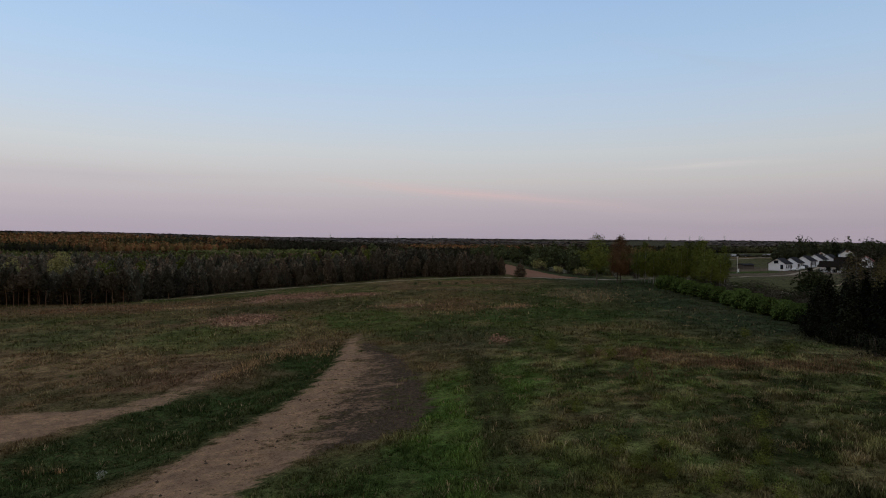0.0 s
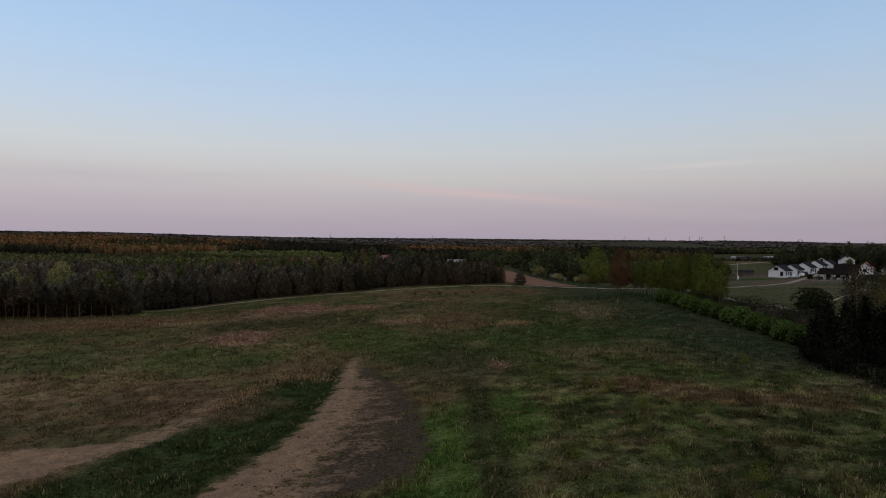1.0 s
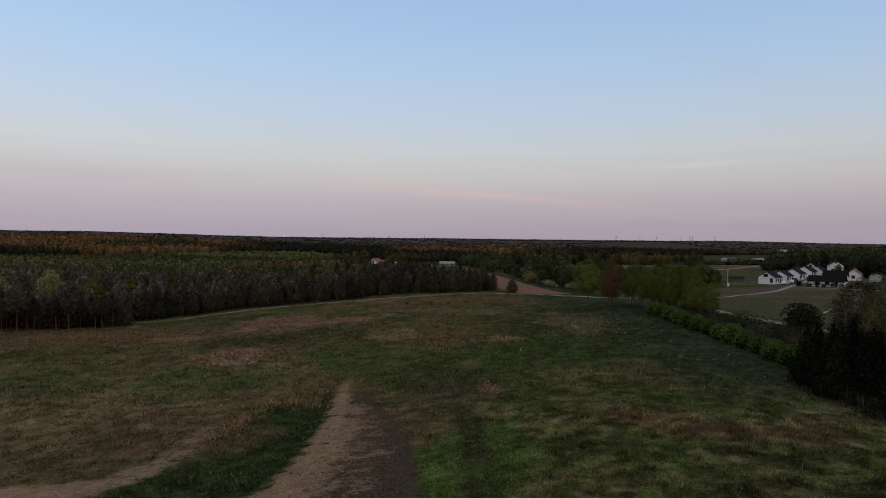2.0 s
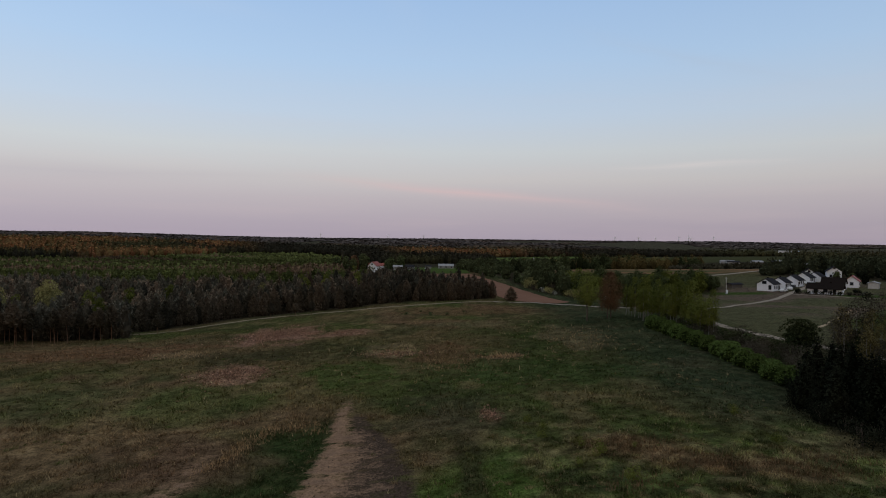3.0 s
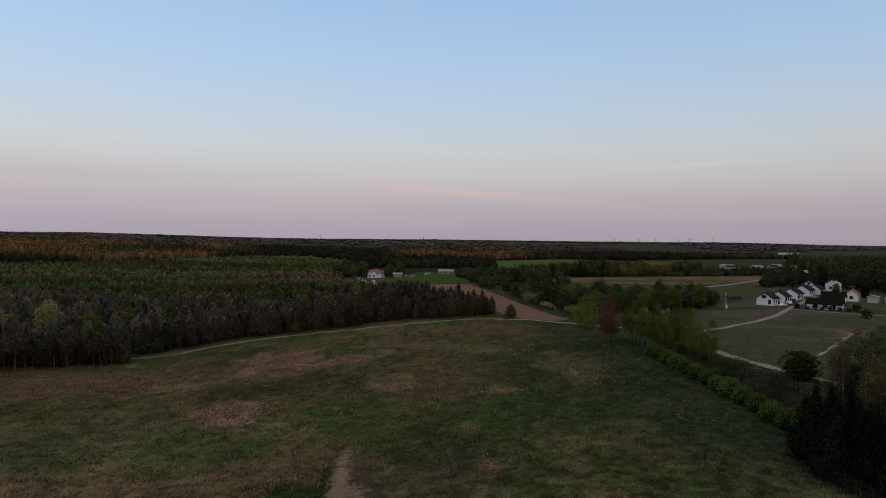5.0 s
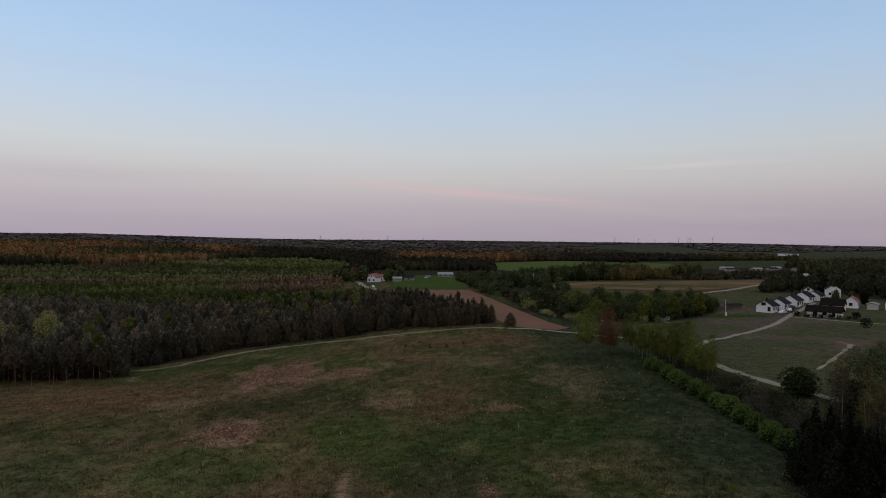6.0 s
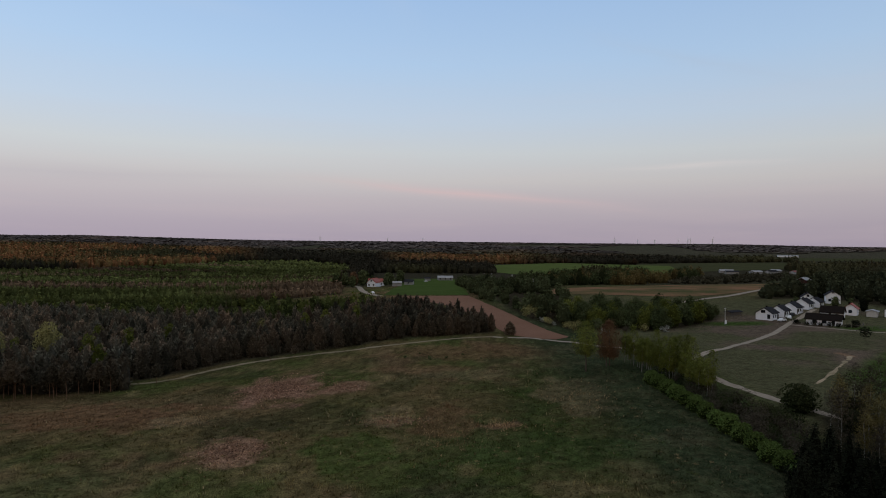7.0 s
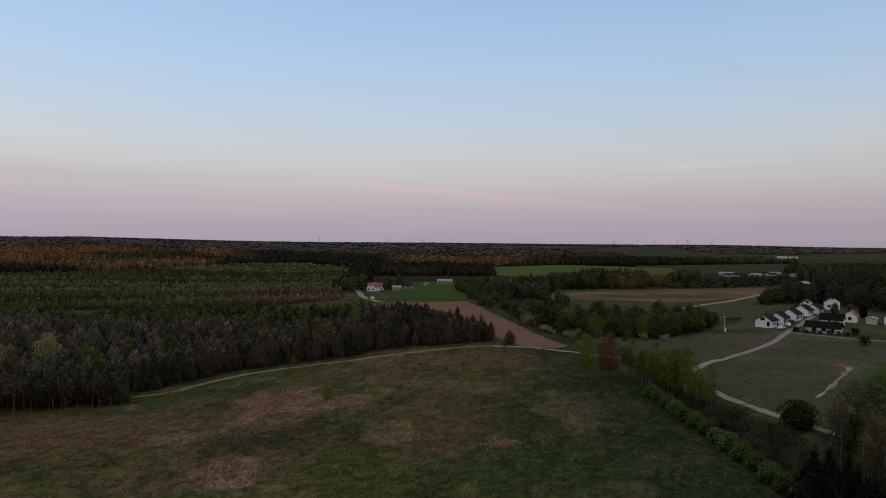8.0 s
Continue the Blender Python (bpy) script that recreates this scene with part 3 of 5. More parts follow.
right = steps(0, 62, 0.75, 5200, 1.06)
xs = np.array([-v for v in right[:0:-1]] + right)
ys = np.array([15 - v for v in steps(0, 0.6, 0.6, 1500, 1.12)[:0:-1]] + [15 + v for v in steps(0, 95, 0.7, 4760, 1.034)])
gx, gy = np.meshgrid(xs, ys)
gx, gy = gx.ravel(), gy.ravel()


def cover(x, y):
    """Colour of what grows at a place (tint), and where soil, sand or dry stems show (mask)."""
    n1, n2, n3 = fbm(x, y, 14, 4, 31), fbm(x, y, 45, 3, 41), fbm(x, y, 4, 3, 51)
    green, olive, dark = np.array((0.066, 0.072, 0.026)), np.array((0.122, 0.09, 0.042)), np.array((0.036, 0.044, 0.018))
    brown, straw, russet = np.array((0.125, 0.08, 0.045)), np.array((0.23, 0.165, 0.085)), np.array((0.29, 0.165, 0.115))
    rusty = np.array((0.152, 0.088, 0.048))
    m = lambda a, b, k: a + (b - a) * k[:, None]
    west_side = smooth(6, -18, x + 14 * (n1 - 0.5))
    c = m(np.broadcast_to(green, (len(x), 3)), olive, np.clip(0.2 + 0.5 * west_side + 2.0 * (n1 - 0.5), 0, 1))
    c = m(c, brown, smooth(0.47, 0.66, n2 + 0.3 * (n3 - 0.5)) * 0.75)
    c = m(c, np.array((0.054, 0.075, 0.02)), smooth(0.5, 0.66, fbm(x, y, 22, 3, 61)) * 0.7)
    near_east = smooth(2, 6, x) * smooth(75, 55, y)
    c = m(c, np.array((0.087, 0.117, 0.033)), 0.75 * near_east)
    c = m(c, np.array((0.11, 0.095, 0.035)), 0.6 * near_east * smooth(0.5, 0.62, fbm(x, y, 5, 3, 101)))
    c = m(c, np.array((0.025, 0.034, 0.013)), 0.7 * near_east * smooth(0.54, 0.64, fbm(x, y, 3, 3, 103)))
    c = m(c, straw, smooth(0.58, 0.76, fbm(x, y, 6, 3, 71)) * 0.4)
    c = m(c, dark, smooth(0.56, 0.72, fbm(x, y, 9, 3, 81)) * 0.6)
    # the brown edge along the pines, the green swath down the middle, the dark gully
    c = m(c, np.array((0.135, 0.092, 0.05)), smooth(22, 4, np.abs(y - (122 - 0.1 * x)) + 14 * (n3 - 0.5)) * smooth(-18, -45, x) * 0.5)
    c = m(c, np.array((0.035, 0.06, 0.016)), smooth(10, 24, x) * smooth(80, 105, y) * smooth(190, 150, y) * 0.7 * smooth(0.35, 0.55, n1))
    swath, _ = to_line(x, y, [(2, 20), (1.0, 36), (2.5, 48), (4, 56)])
    c = m(c, np.array((0.064, 0.112, 0.022)), smooth(6.0, 2.0, swath + 4 * (n3 - 0.5)) * 0.85)
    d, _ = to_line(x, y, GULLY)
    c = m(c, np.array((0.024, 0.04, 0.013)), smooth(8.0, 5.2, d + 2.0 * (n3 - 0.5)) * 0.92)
    c = m(c, np.array((0.038, 0.062, 0.017)), smooth(1.1, 0.6, np.hypot((x + 6) / 6.5, (y - 31) / 7.5) + 0.8 * (n3 - 0.5)) * 0.85)
    tan_, dusky = np.array((0.2, 0.15, 0.085)), np.array((0.034, 0.038, 0.019))
    for px, py, rx, ry, kind, k in ((-72, 124, 26, 12, rusty, 0.8), (-58, 119, 14, 9, rusty, 0.7), (-37.5, 114, 10, 8, dusky, 0.5), (-49.5, 118, 5.5, 5, tan_, 0.7), (-36, 145, 11, 17, russet, 0.8), (-20.5, 144, 6, 9, russet, 0.55),
                                    (-33, 101, 7, 6.5, russet, 0.65), (2, 113, 8, 13, rusty, 0.6), (-8, 116, 7, 4, tan_, 0.9), (-9, 123, 6, 3, tan_, 0.5), (12.8, 111, 4.5, 2.6, russet, 0.55), (31, 131, 9, 17, tan_, 0.6),
                                    (17, 99, 17, 12, np.array((0.044, 0.068, 0.02)), 0.8), (-14, 100, 10, 9, np.array((0.058, 0.082, 0.022)), 0.8), (2, 75, 7, 9, np.array((0.06, 0.05, 0.032)), 0.7), (14, 190, 30, 16, rusty, 0.6),
                                    (44.5, 103, 5, 6, tan_, 0.5), (41.5, 62.7, 4, 3, tan_, 0.3), (7, 74.5, 1.6, 3.5, russet, 0.8), (20, 61, 6, 4, rusty, 0.9), (26, 56, 6, 3, rusty, 0.95), (33, 53.5, 6, 3, rusty, 0.7),
                                    (38, 57, 6, 4, brown, 0.4), (10, 155, 16, 6, tan_, 0.35), (-20, 77, 8, 5, brown, 0.9), (-27, 64, 9, 7, np.array((0.1, 0.062, 0.038)), 1.1), (-4, 164, 14, 7, rusty, 0.5),
                                    (-52, 88, 16, 10, np.array((0.058, 0.068, 0.026)), 0.7), (-30, 84, 10, 7, np.array((0.055, 0.072, 0.022)), 0.7)):
        e = np.hypot((x - px) / rx, (y - py) / ry) + 1.3 * (n3 - 0.5)
        c = m(c, kind, (smooth(1.0, 0.65, e) if py > 90 else 0.75 * smooth(1.4, 0.3, e)) * k)
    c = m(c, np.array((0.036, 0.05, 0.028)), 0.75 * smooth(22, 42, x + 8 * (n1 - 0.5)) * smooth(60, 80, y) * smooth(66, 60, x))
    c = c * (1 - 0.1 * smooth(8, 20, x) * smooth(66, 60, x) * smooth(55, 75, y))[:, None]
    # clumps of one kind of growth beside another
    spot, heap = fbm(x, y, 2.0, 2, 111), fbm(x, y, 1.1, 2, 113)
    lush = smooth(5, 10, x) * smooth(80, 60, y)
    # the west side scaled lighter, the near south-east corner scaled darker
    c = c * (1 + 0.28 * smooth(-10, -30, x) * smooth(112, 80, y) - 0.2 * smooth(17, 26, x) * smooth(58, 44, y))[:, None]
    c = m(c, tan_, 0.32 * smooth(0.58, 0.7, spot) * (0.3 + 0.7 * lush))
    c = m(c, dusky, 0.42 * smooth(0.44, 0.33, spot) * (0.25 + 0.75 * lush))
    c = c * (1.0 + (0.2 + 0.2 * lush) * (smooth(0.32, 0.66, heap) * 2 - 1))[:, None]
    # beyond the meadow
    c = m(c, np.array((0.08, 0.08, 0.043)), smooth(62, 72, x) * smooth(60, 130, y) * smooth(420, 300, y))
    yard = smooth(0.42, 0.58, fbm(x, y, 24, 4, 91))
    c = m(c, np.array((0.118, 0.09, 0.068)), yard * smooth(85, 100, x) * smooth(330, 260, y) * smooth(120, 150, y))
    c = m(c, np.array((0.045, 0.075, 0.02)), smooth(10, 6, np.hypot((x - 172) * 0.6, y - 238)) + smooth(1.1, 0.8, np.hypot((x - 128) / 14, (y - 255) / 7)))
    c = m(c, np.array((0.045, 0.078, 0.018)), smooth(9, 4, np.abs((x - 110) * 0.70 - (y - 145) * 0.71) + 3 * (n3 - 0.5)) * smooth(90, 100, x))
    dry = np.clip(0.35 + 0.9 * (n2 - 0.4), 0, 1)
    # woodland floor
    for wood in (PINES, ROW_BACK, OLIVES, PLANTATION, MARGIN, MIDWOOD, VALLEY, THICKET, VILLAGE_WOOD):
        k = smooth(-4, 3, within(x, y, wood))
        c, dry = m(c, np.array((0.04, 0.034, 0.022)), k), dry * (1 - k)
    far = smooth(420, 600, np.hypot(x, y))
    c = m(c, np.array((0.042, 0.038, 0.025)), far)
    # further off the ground pales with distance, haze put into its tint
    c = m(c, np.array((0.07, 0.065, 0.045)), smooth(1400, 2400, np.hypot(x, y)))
    c = c * (0.93 - 0.07 * smooth(80, 115, y) * smooth(62, 56, x))[:, None]
    d, a = to_line(x, y, SAND_PATH)
    half = np.interp(a, (0, 0.3, 0.55, 0.75, 0.9, 1), (3.9, 3.7, 3.0, 1.8, 0.9, 0.1))
    lee = x - np.interp(a, np.linspace(0, 1, len(SAND_PATH)), [q[0] for q in SAND_PATH])
    east_side = smooth(-0.5, 3.5, lee) * smooth(0.2, 0.4, a)
    sand = smooth(half + 1.7, half - 1.2, d - 2.8 * east_side * smooth(1.0, 0.7, a)) * (1.05 - 0.5 * east_side)
    # the bank is sand laid flat, widened to fit the camera's view
    d, a = to_line(x, y, BANK)
    half = np.interp(a, (0, 0.2, 0.4, 0.6, 0.8, 1), (4.6, 4.2, 3.0, 2.1, 1.8, 1.6))
    sand = np.maximum(sand, smooth(half + 0.9, half - 1.4, d + 2.0 * (n3 - 0.5)) * np.interp(a, (0, 0.45, 0.7, 1), (1.45, 1.15, 0.8, 0.6)))
    for line, w in ((SCAR_TOP, 0.2),):
        d, a = to_line(x, y, line)
        sand = np.maximum(sand, 0.95 * smooth(w + 1.5, w * 0.2, d + 2.2 * (n3 - 0.5) + 1.4 * (n1 - 0.5)))
    soil = 1.2 * smooth(-1.2, 1.2, within(x, y, SOIL)) * (0.7 + 0.6 * n3)
    d, _ = to_line(x, y, TRACK)
    worn = smooth(85, 55, y) * (0.55 + 0.7 * n3)
    c = m(c, np.array((0.066, 0.055, 0.03)), np.clip(0.5 * smooth(2.4, 1.0, d + 2.0 * (n3 - 0.5)) * worn, 0, 1))
    c = m(c, np.array((0.022, 0.024, 0.012)), np.clip(0.55 * smooth(0.75, 0.15, np.abs(d - 0.75 + 1.1 * (n3 - 0.5))) * worn, 0, 1))
    return c, np.stack([sand, np.clip(soil, 0, 1), dry * (1 - far)], 1)


gz = land(gx, gy)
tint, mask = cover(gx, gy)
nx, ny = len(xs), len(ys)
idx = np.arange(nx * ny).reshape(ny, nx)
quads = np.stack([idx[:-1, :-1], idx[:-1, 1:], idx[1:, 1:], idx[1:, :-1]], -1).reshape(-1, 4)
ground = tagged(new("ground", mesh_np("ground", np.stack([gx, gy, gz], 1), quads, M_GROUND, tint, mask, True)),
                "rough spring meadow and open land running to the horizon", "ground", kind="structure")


# ---- roads and fields laid on the land ----
def dense(pts, step):
    out_pts = []
    n = len(pts)
    for i in range(n - 1):
        p0, p1, p2, p3 = (np.array(pts[min(max(j, 0), n - 1)], float) for j in (i - 1, i, i + 1, i + 2))
        k = max(2, int(np.linalg.norm(p2 - p1) / step))
        for t in np.arange(k) / k:
            out_pts.append(0.5 * (2 * p1 + (p2 - p0) * t + (2 * p0 - 5 * p1 + 4 * p2 - p3) * t ** 2 + (3 * p1 - p0 - 3 * p2 + p3) * t ** 3))
    return np.array(out_pts + [np.array(pts[-1], float)])


def ribbon(name, pts, wide, mat, label, lift=0.07, step=1.5, ragged=0.35, category="road"):
    c = dense(pts, step)
    t = np.gradient(c, axis=0)
    t /= np.linalg.norm(t, axis=1)[:, None]
    side_way = np.stack([-t[:, 1], t[:, 0]], 1)
    cols = (-0.5, -0.25, 0, 0.25, 0.5)
    vs = []
    for k in cols:
        w = wide * k + np.sign(k) * ragged * (fbm(c[:, 0] + 40 * k, c[:, 1], 3.0, 3, 13) - 0.5) * (abs(k) > 0.4)
        p = c + side_way * w[:, None]
        vs.append(np.column_stack([p, land(p[:, 0], p[:, 1]) + lift - 0.05 * (abs(k) > 0.4)]))
    v = np.stack(vs, 1).reshape(-1, 3)
    g = np.arange(len(v)).reshape(-1, len(cols))
    f = np.stack([g[:-1, :-1], g[1:, :-1], g[1:, 1:], g[:-1, 1:]], -1).reshape(-1, 4)[:, ::-1]
    return tagged(new(name, mesh_np(name, v, f, mat, soft=True)), label, category, kind="structure")


def field(name, edge_a, edge_b, mat, label, lift=0.1, na=70, nb=30):
    """A patch of land between two edges that run the same way."""
    a, b = dense(edge_a, 4), dense(edge_b, 4)
    res = lambda p: np.stack([np.interp(np.linspace(0, 1, na), np.linspace(0, 1, len(p)), p[:, i]) for i in (0, 1)], 1)
    a, b = res(a), res(b)
    k = np.linspace(0, 1, nb)[None, :, None]
    p = a[:, None] * (1 - k) + b[:, None] * k
    p = p + 1.5 * (np.stack([fbm(p[..., 0], p[..., 1], 12, 3, 3), fbm(p[..., 0], p[..., 1], 12, 3, 4)], -1) - 0.5)
    v = np.concatenate([p, (land(p[..., 0].ravel(), p[..., 1].ravel()) + lift).reshape(na, nb, 1)], -1).reshape(-1, 3)
    g = np.arange(na * nb).reshape(na, nb)
    f = np.stack([g[:-1, :-1], g[1:, :-1], g[1:, 1:], g[:-1, 1:]], -1).reshape(-1, 4)
    me = mesh_np(name, v, f, mat, soft=True)
    if me.polygons[0].normal.z < 0:
        me.flip_normals()
    return tagged(new(name, me), label, "field", kind="structure")


bend = ROAD.index((21.7, 221.5))
ribbon("road_west", ROAD[:bend + 1], 1.9, M_ROAD_WEST, "narrow pale track along the foot of the pines", ragged=0.9)
ribbon("road_main", ROAD[bend:], 2.2, M_ROAD, "pale unpaved road curving round the meadow", ragged=0.6)
ribbon("road_lane", LANE, 2.2, M_ROAD, "pale gravel lane leading up to the village houses", lift=0.11)
ribbon("road_east", LANE_EAST, 1.7, M_ROAD, "narrow pale lane passing the bungalow garden", lift=0.09)
ribbon("path_scar", SCAR[1:], 0.9, M_SCAR, "bare sandy scar running down the grassy slope", lift=0.05, step=0.6, ragged=1.6, category="path")
ribbon("road_far", LANE_FAR, 3.8, M_ROAD, "pale dirt lane crossing the dry heath", lift=0.2)
ribbon("road_farm", FARM_LANE, 4.0, M_ROAD, "pale drive leading to the red-roofed farmhouse", lift=0.15)
field("field_ploughed", [(-26, 362), (9, 306), (24, 250), (31, 224), (44, 215)], [(21, 362), (27, 325), (33, 296), (43, 252), (50, 223)], M_PLOUGH, "bare reddish-brown ploughed field beside the pines")
field("field_strip", [(-62, 317), (-50, 328), (-38, 338)], [(-64, 324), (-52, 336), (-42, 347)], M_PLOUGH, "narrow strip of bare soil behind the pines", na=24, nb=8)
field("field_crop", [(-30, 372), (-28, 480), (-30, 600), (-28, 740)], [(22, 366), (22, 480), (24, 600), (26, 740)], M_CROP, "even green crop field in front of the farm", lift=0.12)
field("field_green", [(98, 930), (140, 830), (240, 810), (350, 830)], [(120, 1200), (180, 1240), (290, 1290), (450, 1150)], M_GREEN, "bright green field before the far woods", lift=0.4)
field("field_heath", [(70, 372), (110, 362), (150, 352), (210, 392), (280, 470)], [(88, 430), (120, 445), (165, 470), (230, 500), (310, 540)], M_HEATH, "dry reddish heath with grassy streaks", lift=0.15)
field("field_pale", [(300, 860), (420, 900), (560, 960)], [(420, 1250), (600, 1300), (800, 1350)], M_MEADOW_FAR, "pale green meadow behind the sheds", lift=0.3)
field("field_lakeside", [(800, 1450), (1000, 1450), (1250, 1450)], [(930, 1760), (1150, 1760), (1500, 1760)], M_MEADOW_FAR, "pale green meadow by the lake", lift=0.5)
lake = [((0.643 + 0.5 * a) * (1490 + 370 * b), 1490 + 370 * b + 30 * math.sin(5 * a)) for b in (0, 1) for a in np.linspace(0, 1, 24)]
lake_level = min(height(x, y) for x, y in lake[:24:3]) + 0.5
g = np.arange(48).reshape(2, 24)
tagged(new("water_lake", mesh_np("water_lake", np.array([(x, y, lake_level) for x, y in lake]), np.stack([g[0, :-1], g[0, 1:], g[1, 1:], g[1, :-1]], -1), m_lake)),
       "smooth lake mirroring the pale dusk sky", "lake", kind="structure")


# ---- trees ----
def limbs(r, base, top, n, reach, rise, thick, sides=4):
    out_p = []
    base, top = np.array(base, float), np.array(top, float)
    for i in range(n):
        k = r.uniform(0.0, 1.0)
        p = base + (top - base) * k
        a = r.uniform(0, 2 * math.pi)
        ln_ = reach * r.uniform(0.6, 1.0) * (1 - 0.5 * k)
        tip = p + np.array((math.cos(a) * ln_, math.sin(a) * ln_, rise * ln_))
        mid_ = (p + tip) / 2 + np.array((0, 0, 0.1 * ln_))
        out_p.append(tube([p, mid_, tip], [thick * (1 - 0.6 * k), thick * 0.5 * (1 - 0.5 * k), thick * 0.12], sides))
    return out_p


def clusters(r, points, spread, per):
    pts = np.repeat(points, per, 0)
    return pts + r.normal(size=pts.shape) * spread


def round_points(r, h, bare, wide, n, lumps=9):
    """A crown of several uneven lobes."""
    c = np.stack([r.normal(size=lumps) * wide * 0.42, r.normal(size=lumps) * wide * 0.42, h * (bare + (1 - bare) * r.uniform(0.22, 0.85, lumps))], 1)
    which = r.integers(0, lumps, n)
    d = r.normal(size=(n, 3))
    d /= np.linalg.norm(d, axis=1)[:, None]
    size = wide * r.uniform(0.38, 0.62, lumps)
    p = c[which] + d * (size[which] * r.uniform(0.55, 1.0, n) ** 0.5)[:, None]
    p[:, 2] = np.clip(p[:, 2], h * bare * 0.8, h)
    return p


def birch_points(r, h, bare, wide, n):
    k = r.uniform(0, 1, n)
    rad = wide * np.sin(np.clip(k * 0.85 + 0.15, 0, 1) * math.pi) ** 0.7 * np.sqrt(r.uniform(0.05, 1, n))
    a = r.uniform(0, 2 * math.pi, n)
    return np.stack([np.cos(a) * rad, np.sin(a) * rad, h * (bare + (1 - bare) * k)], 1)


def spruce_points(r, h, bare, wide, n):
    k = 1 - np.sqrt(r.uniform(0, 1, n))
    a = r.uniform(0, 2 * math.pi, n)
    d = wide * (1 - k) * np.sqrt(r.uniform(0.2, 1, n))
    return np.stack([np.cos(a) * d, np.sin(a) * d, h * (bare + (1 - bare) * k) - 0.25 * d], 1)


SHAPES = {"birch": birch_points, "spruce": spruce_points}


def make_tree(name, seed, shape, h, bare, wide, n, per, spread, card, leaf, bark, label, category="tree", group="", trunk=0.13, lean=0.03, stems=1, long=1.5, lumps=9):
    """One tree as a thing: trunk, branches, crown."""
    r = np.random.default_rng(seed)
    root = tagged(new(name), label, category, group)
    wood, boughs = [], []
    for s in range(stems):
        ox, oy = (0, 0) if stems == 1 else r.normal(size=2) * wide * 0.22
        t = np.array([(ox + lean * h * r.normal() * k, oy + lean * h * r.normal() * k, h * 0.93 * k - 0.3 * (k == 0)) for k in (0, 0.2, 0.45, 0.7, 1.0)])
        wood.append(tube(t, [trunk * 1.25, trunk, trunk * 0.75, trunk * 0.45, trunk * 0.1], 7))
        boughs += limbs(r, t[1] if bare < 0.25 else t[1] * 0.4 + t[2] * 0.6, t[3], 9 if stems == 1 else 5, wide * 0.9, 0.5 if shape != "spruce" else -0.1, trunk * 0.35)
    part("trunk", mesh_np("trunk", *join(*wood, *boughs), bark, soft=True), root)
    core_ = np.array((0, 0, h * (0.6 * bare + 0.4)))
    if shape == "birch" or shape == "spruce":
        v, f = cards(r, clusters(r, SHAPES[shape](r, h, bare, wide, n), spread, per), card, 0.0, long, core_)
        shade = np.repeat(r.uniform(0.7, 1.3, len(f)), 4)
        if shape == "spruce":
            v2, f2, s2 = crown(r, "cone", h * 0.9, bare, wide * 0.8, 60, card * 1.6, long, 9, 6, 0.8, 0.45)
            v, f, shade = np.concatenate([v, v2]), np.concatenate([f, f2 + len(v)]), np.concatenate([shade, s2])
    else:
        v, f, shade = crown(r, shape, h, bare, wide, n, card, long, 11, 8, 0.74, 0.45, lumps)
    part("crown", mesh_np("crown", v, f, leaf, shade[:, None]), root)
    return root


def make_bush(name, seed, h, wide, n, card, leaf, label, category="bush", group="", twigs=True):
    r = np.random.default_rng(seed)
    root = tagged(new(name), label, category, group)
    if twigs:
        st = []
        for i in range(7):
            a, d = r.uniform(0, 6.28), wide * r.uniform(0.2, 0.7)
            st.append(tube([(0.1 * math.cos(a), 0.1 * math.sin(a), -0.15), (0.5 * d * math.cos(a), 0.5 * d * math.sin(a), h * 0.4), (d * math.cos(a), d * math.sin(a), h * 0.8)], [0.05, 0.035, 0.01], 5))
        part("woody_base", mesh_np("woody_base", *join(*st), M_BARK, soft=True), root)
    p = round_points(r, h, 0.0, wide, n, 11)
    p[:, 2] = np.abs(p[:, 2]) + 0.05
    v, f = cards(r, p, card, core=np.array((0, 0, h * 0.35)))
    part("foliage", mesh_np("foliage", v, f, leaf, np.repeat(r.uniform(0.6, 1.3, len(f)), 4)[:, None]), root)
    return root


def plant(protos, spots, r, lo=0.85, hi=1.15, sink=0.0):
    """Puts copies of the first plants at the spots, each turned and sized a little differently."""
    used = set()
    for i, (x, y) in enumerate(spots):
        p = protos[int(r.integers(len(protos)))] if i >= len(protos) else protos[i]
        s = r.uniform(lo, hi)
        m = pose(x, y, height(x, y) - sink, 0, 0, r.uniform(0, 360)) @ Matrix.Diagonal((s, s, s * r.uniform(0.93, 1.07), 1))
        if p in used:
            copy_thing(p, m)
        else:
            used.add(p)
    # the first ones move last, so that copies keep a plain scale
    for i, p in enumerate(protos[:len(spots)]):
        x, y = spots[i]
        p.matrix_basis = pose(x, y, height(x, y) - sink, 0, 0, 40 * i)


def scatter(poly, spacing, r, jitter=0.38, margin=0.0):
    p = np.array(poly, float)
    x, y = np.meshgrid(np.arange(p[:, 0].min(), p[:, 0].max(), spacing), np.arange(p[:, 1].min(), p[:, 1].max(), spacing))
    x, y = x.ravel() + r.uniform(-jitter, jitter, x.size) * spacing, y.ravel() + r.uniform(-jitter, jitter, x.size) * spacing
    ok = within(x, y, poly) > margin
    return np.stack([x[ok], y[ok]], 1)


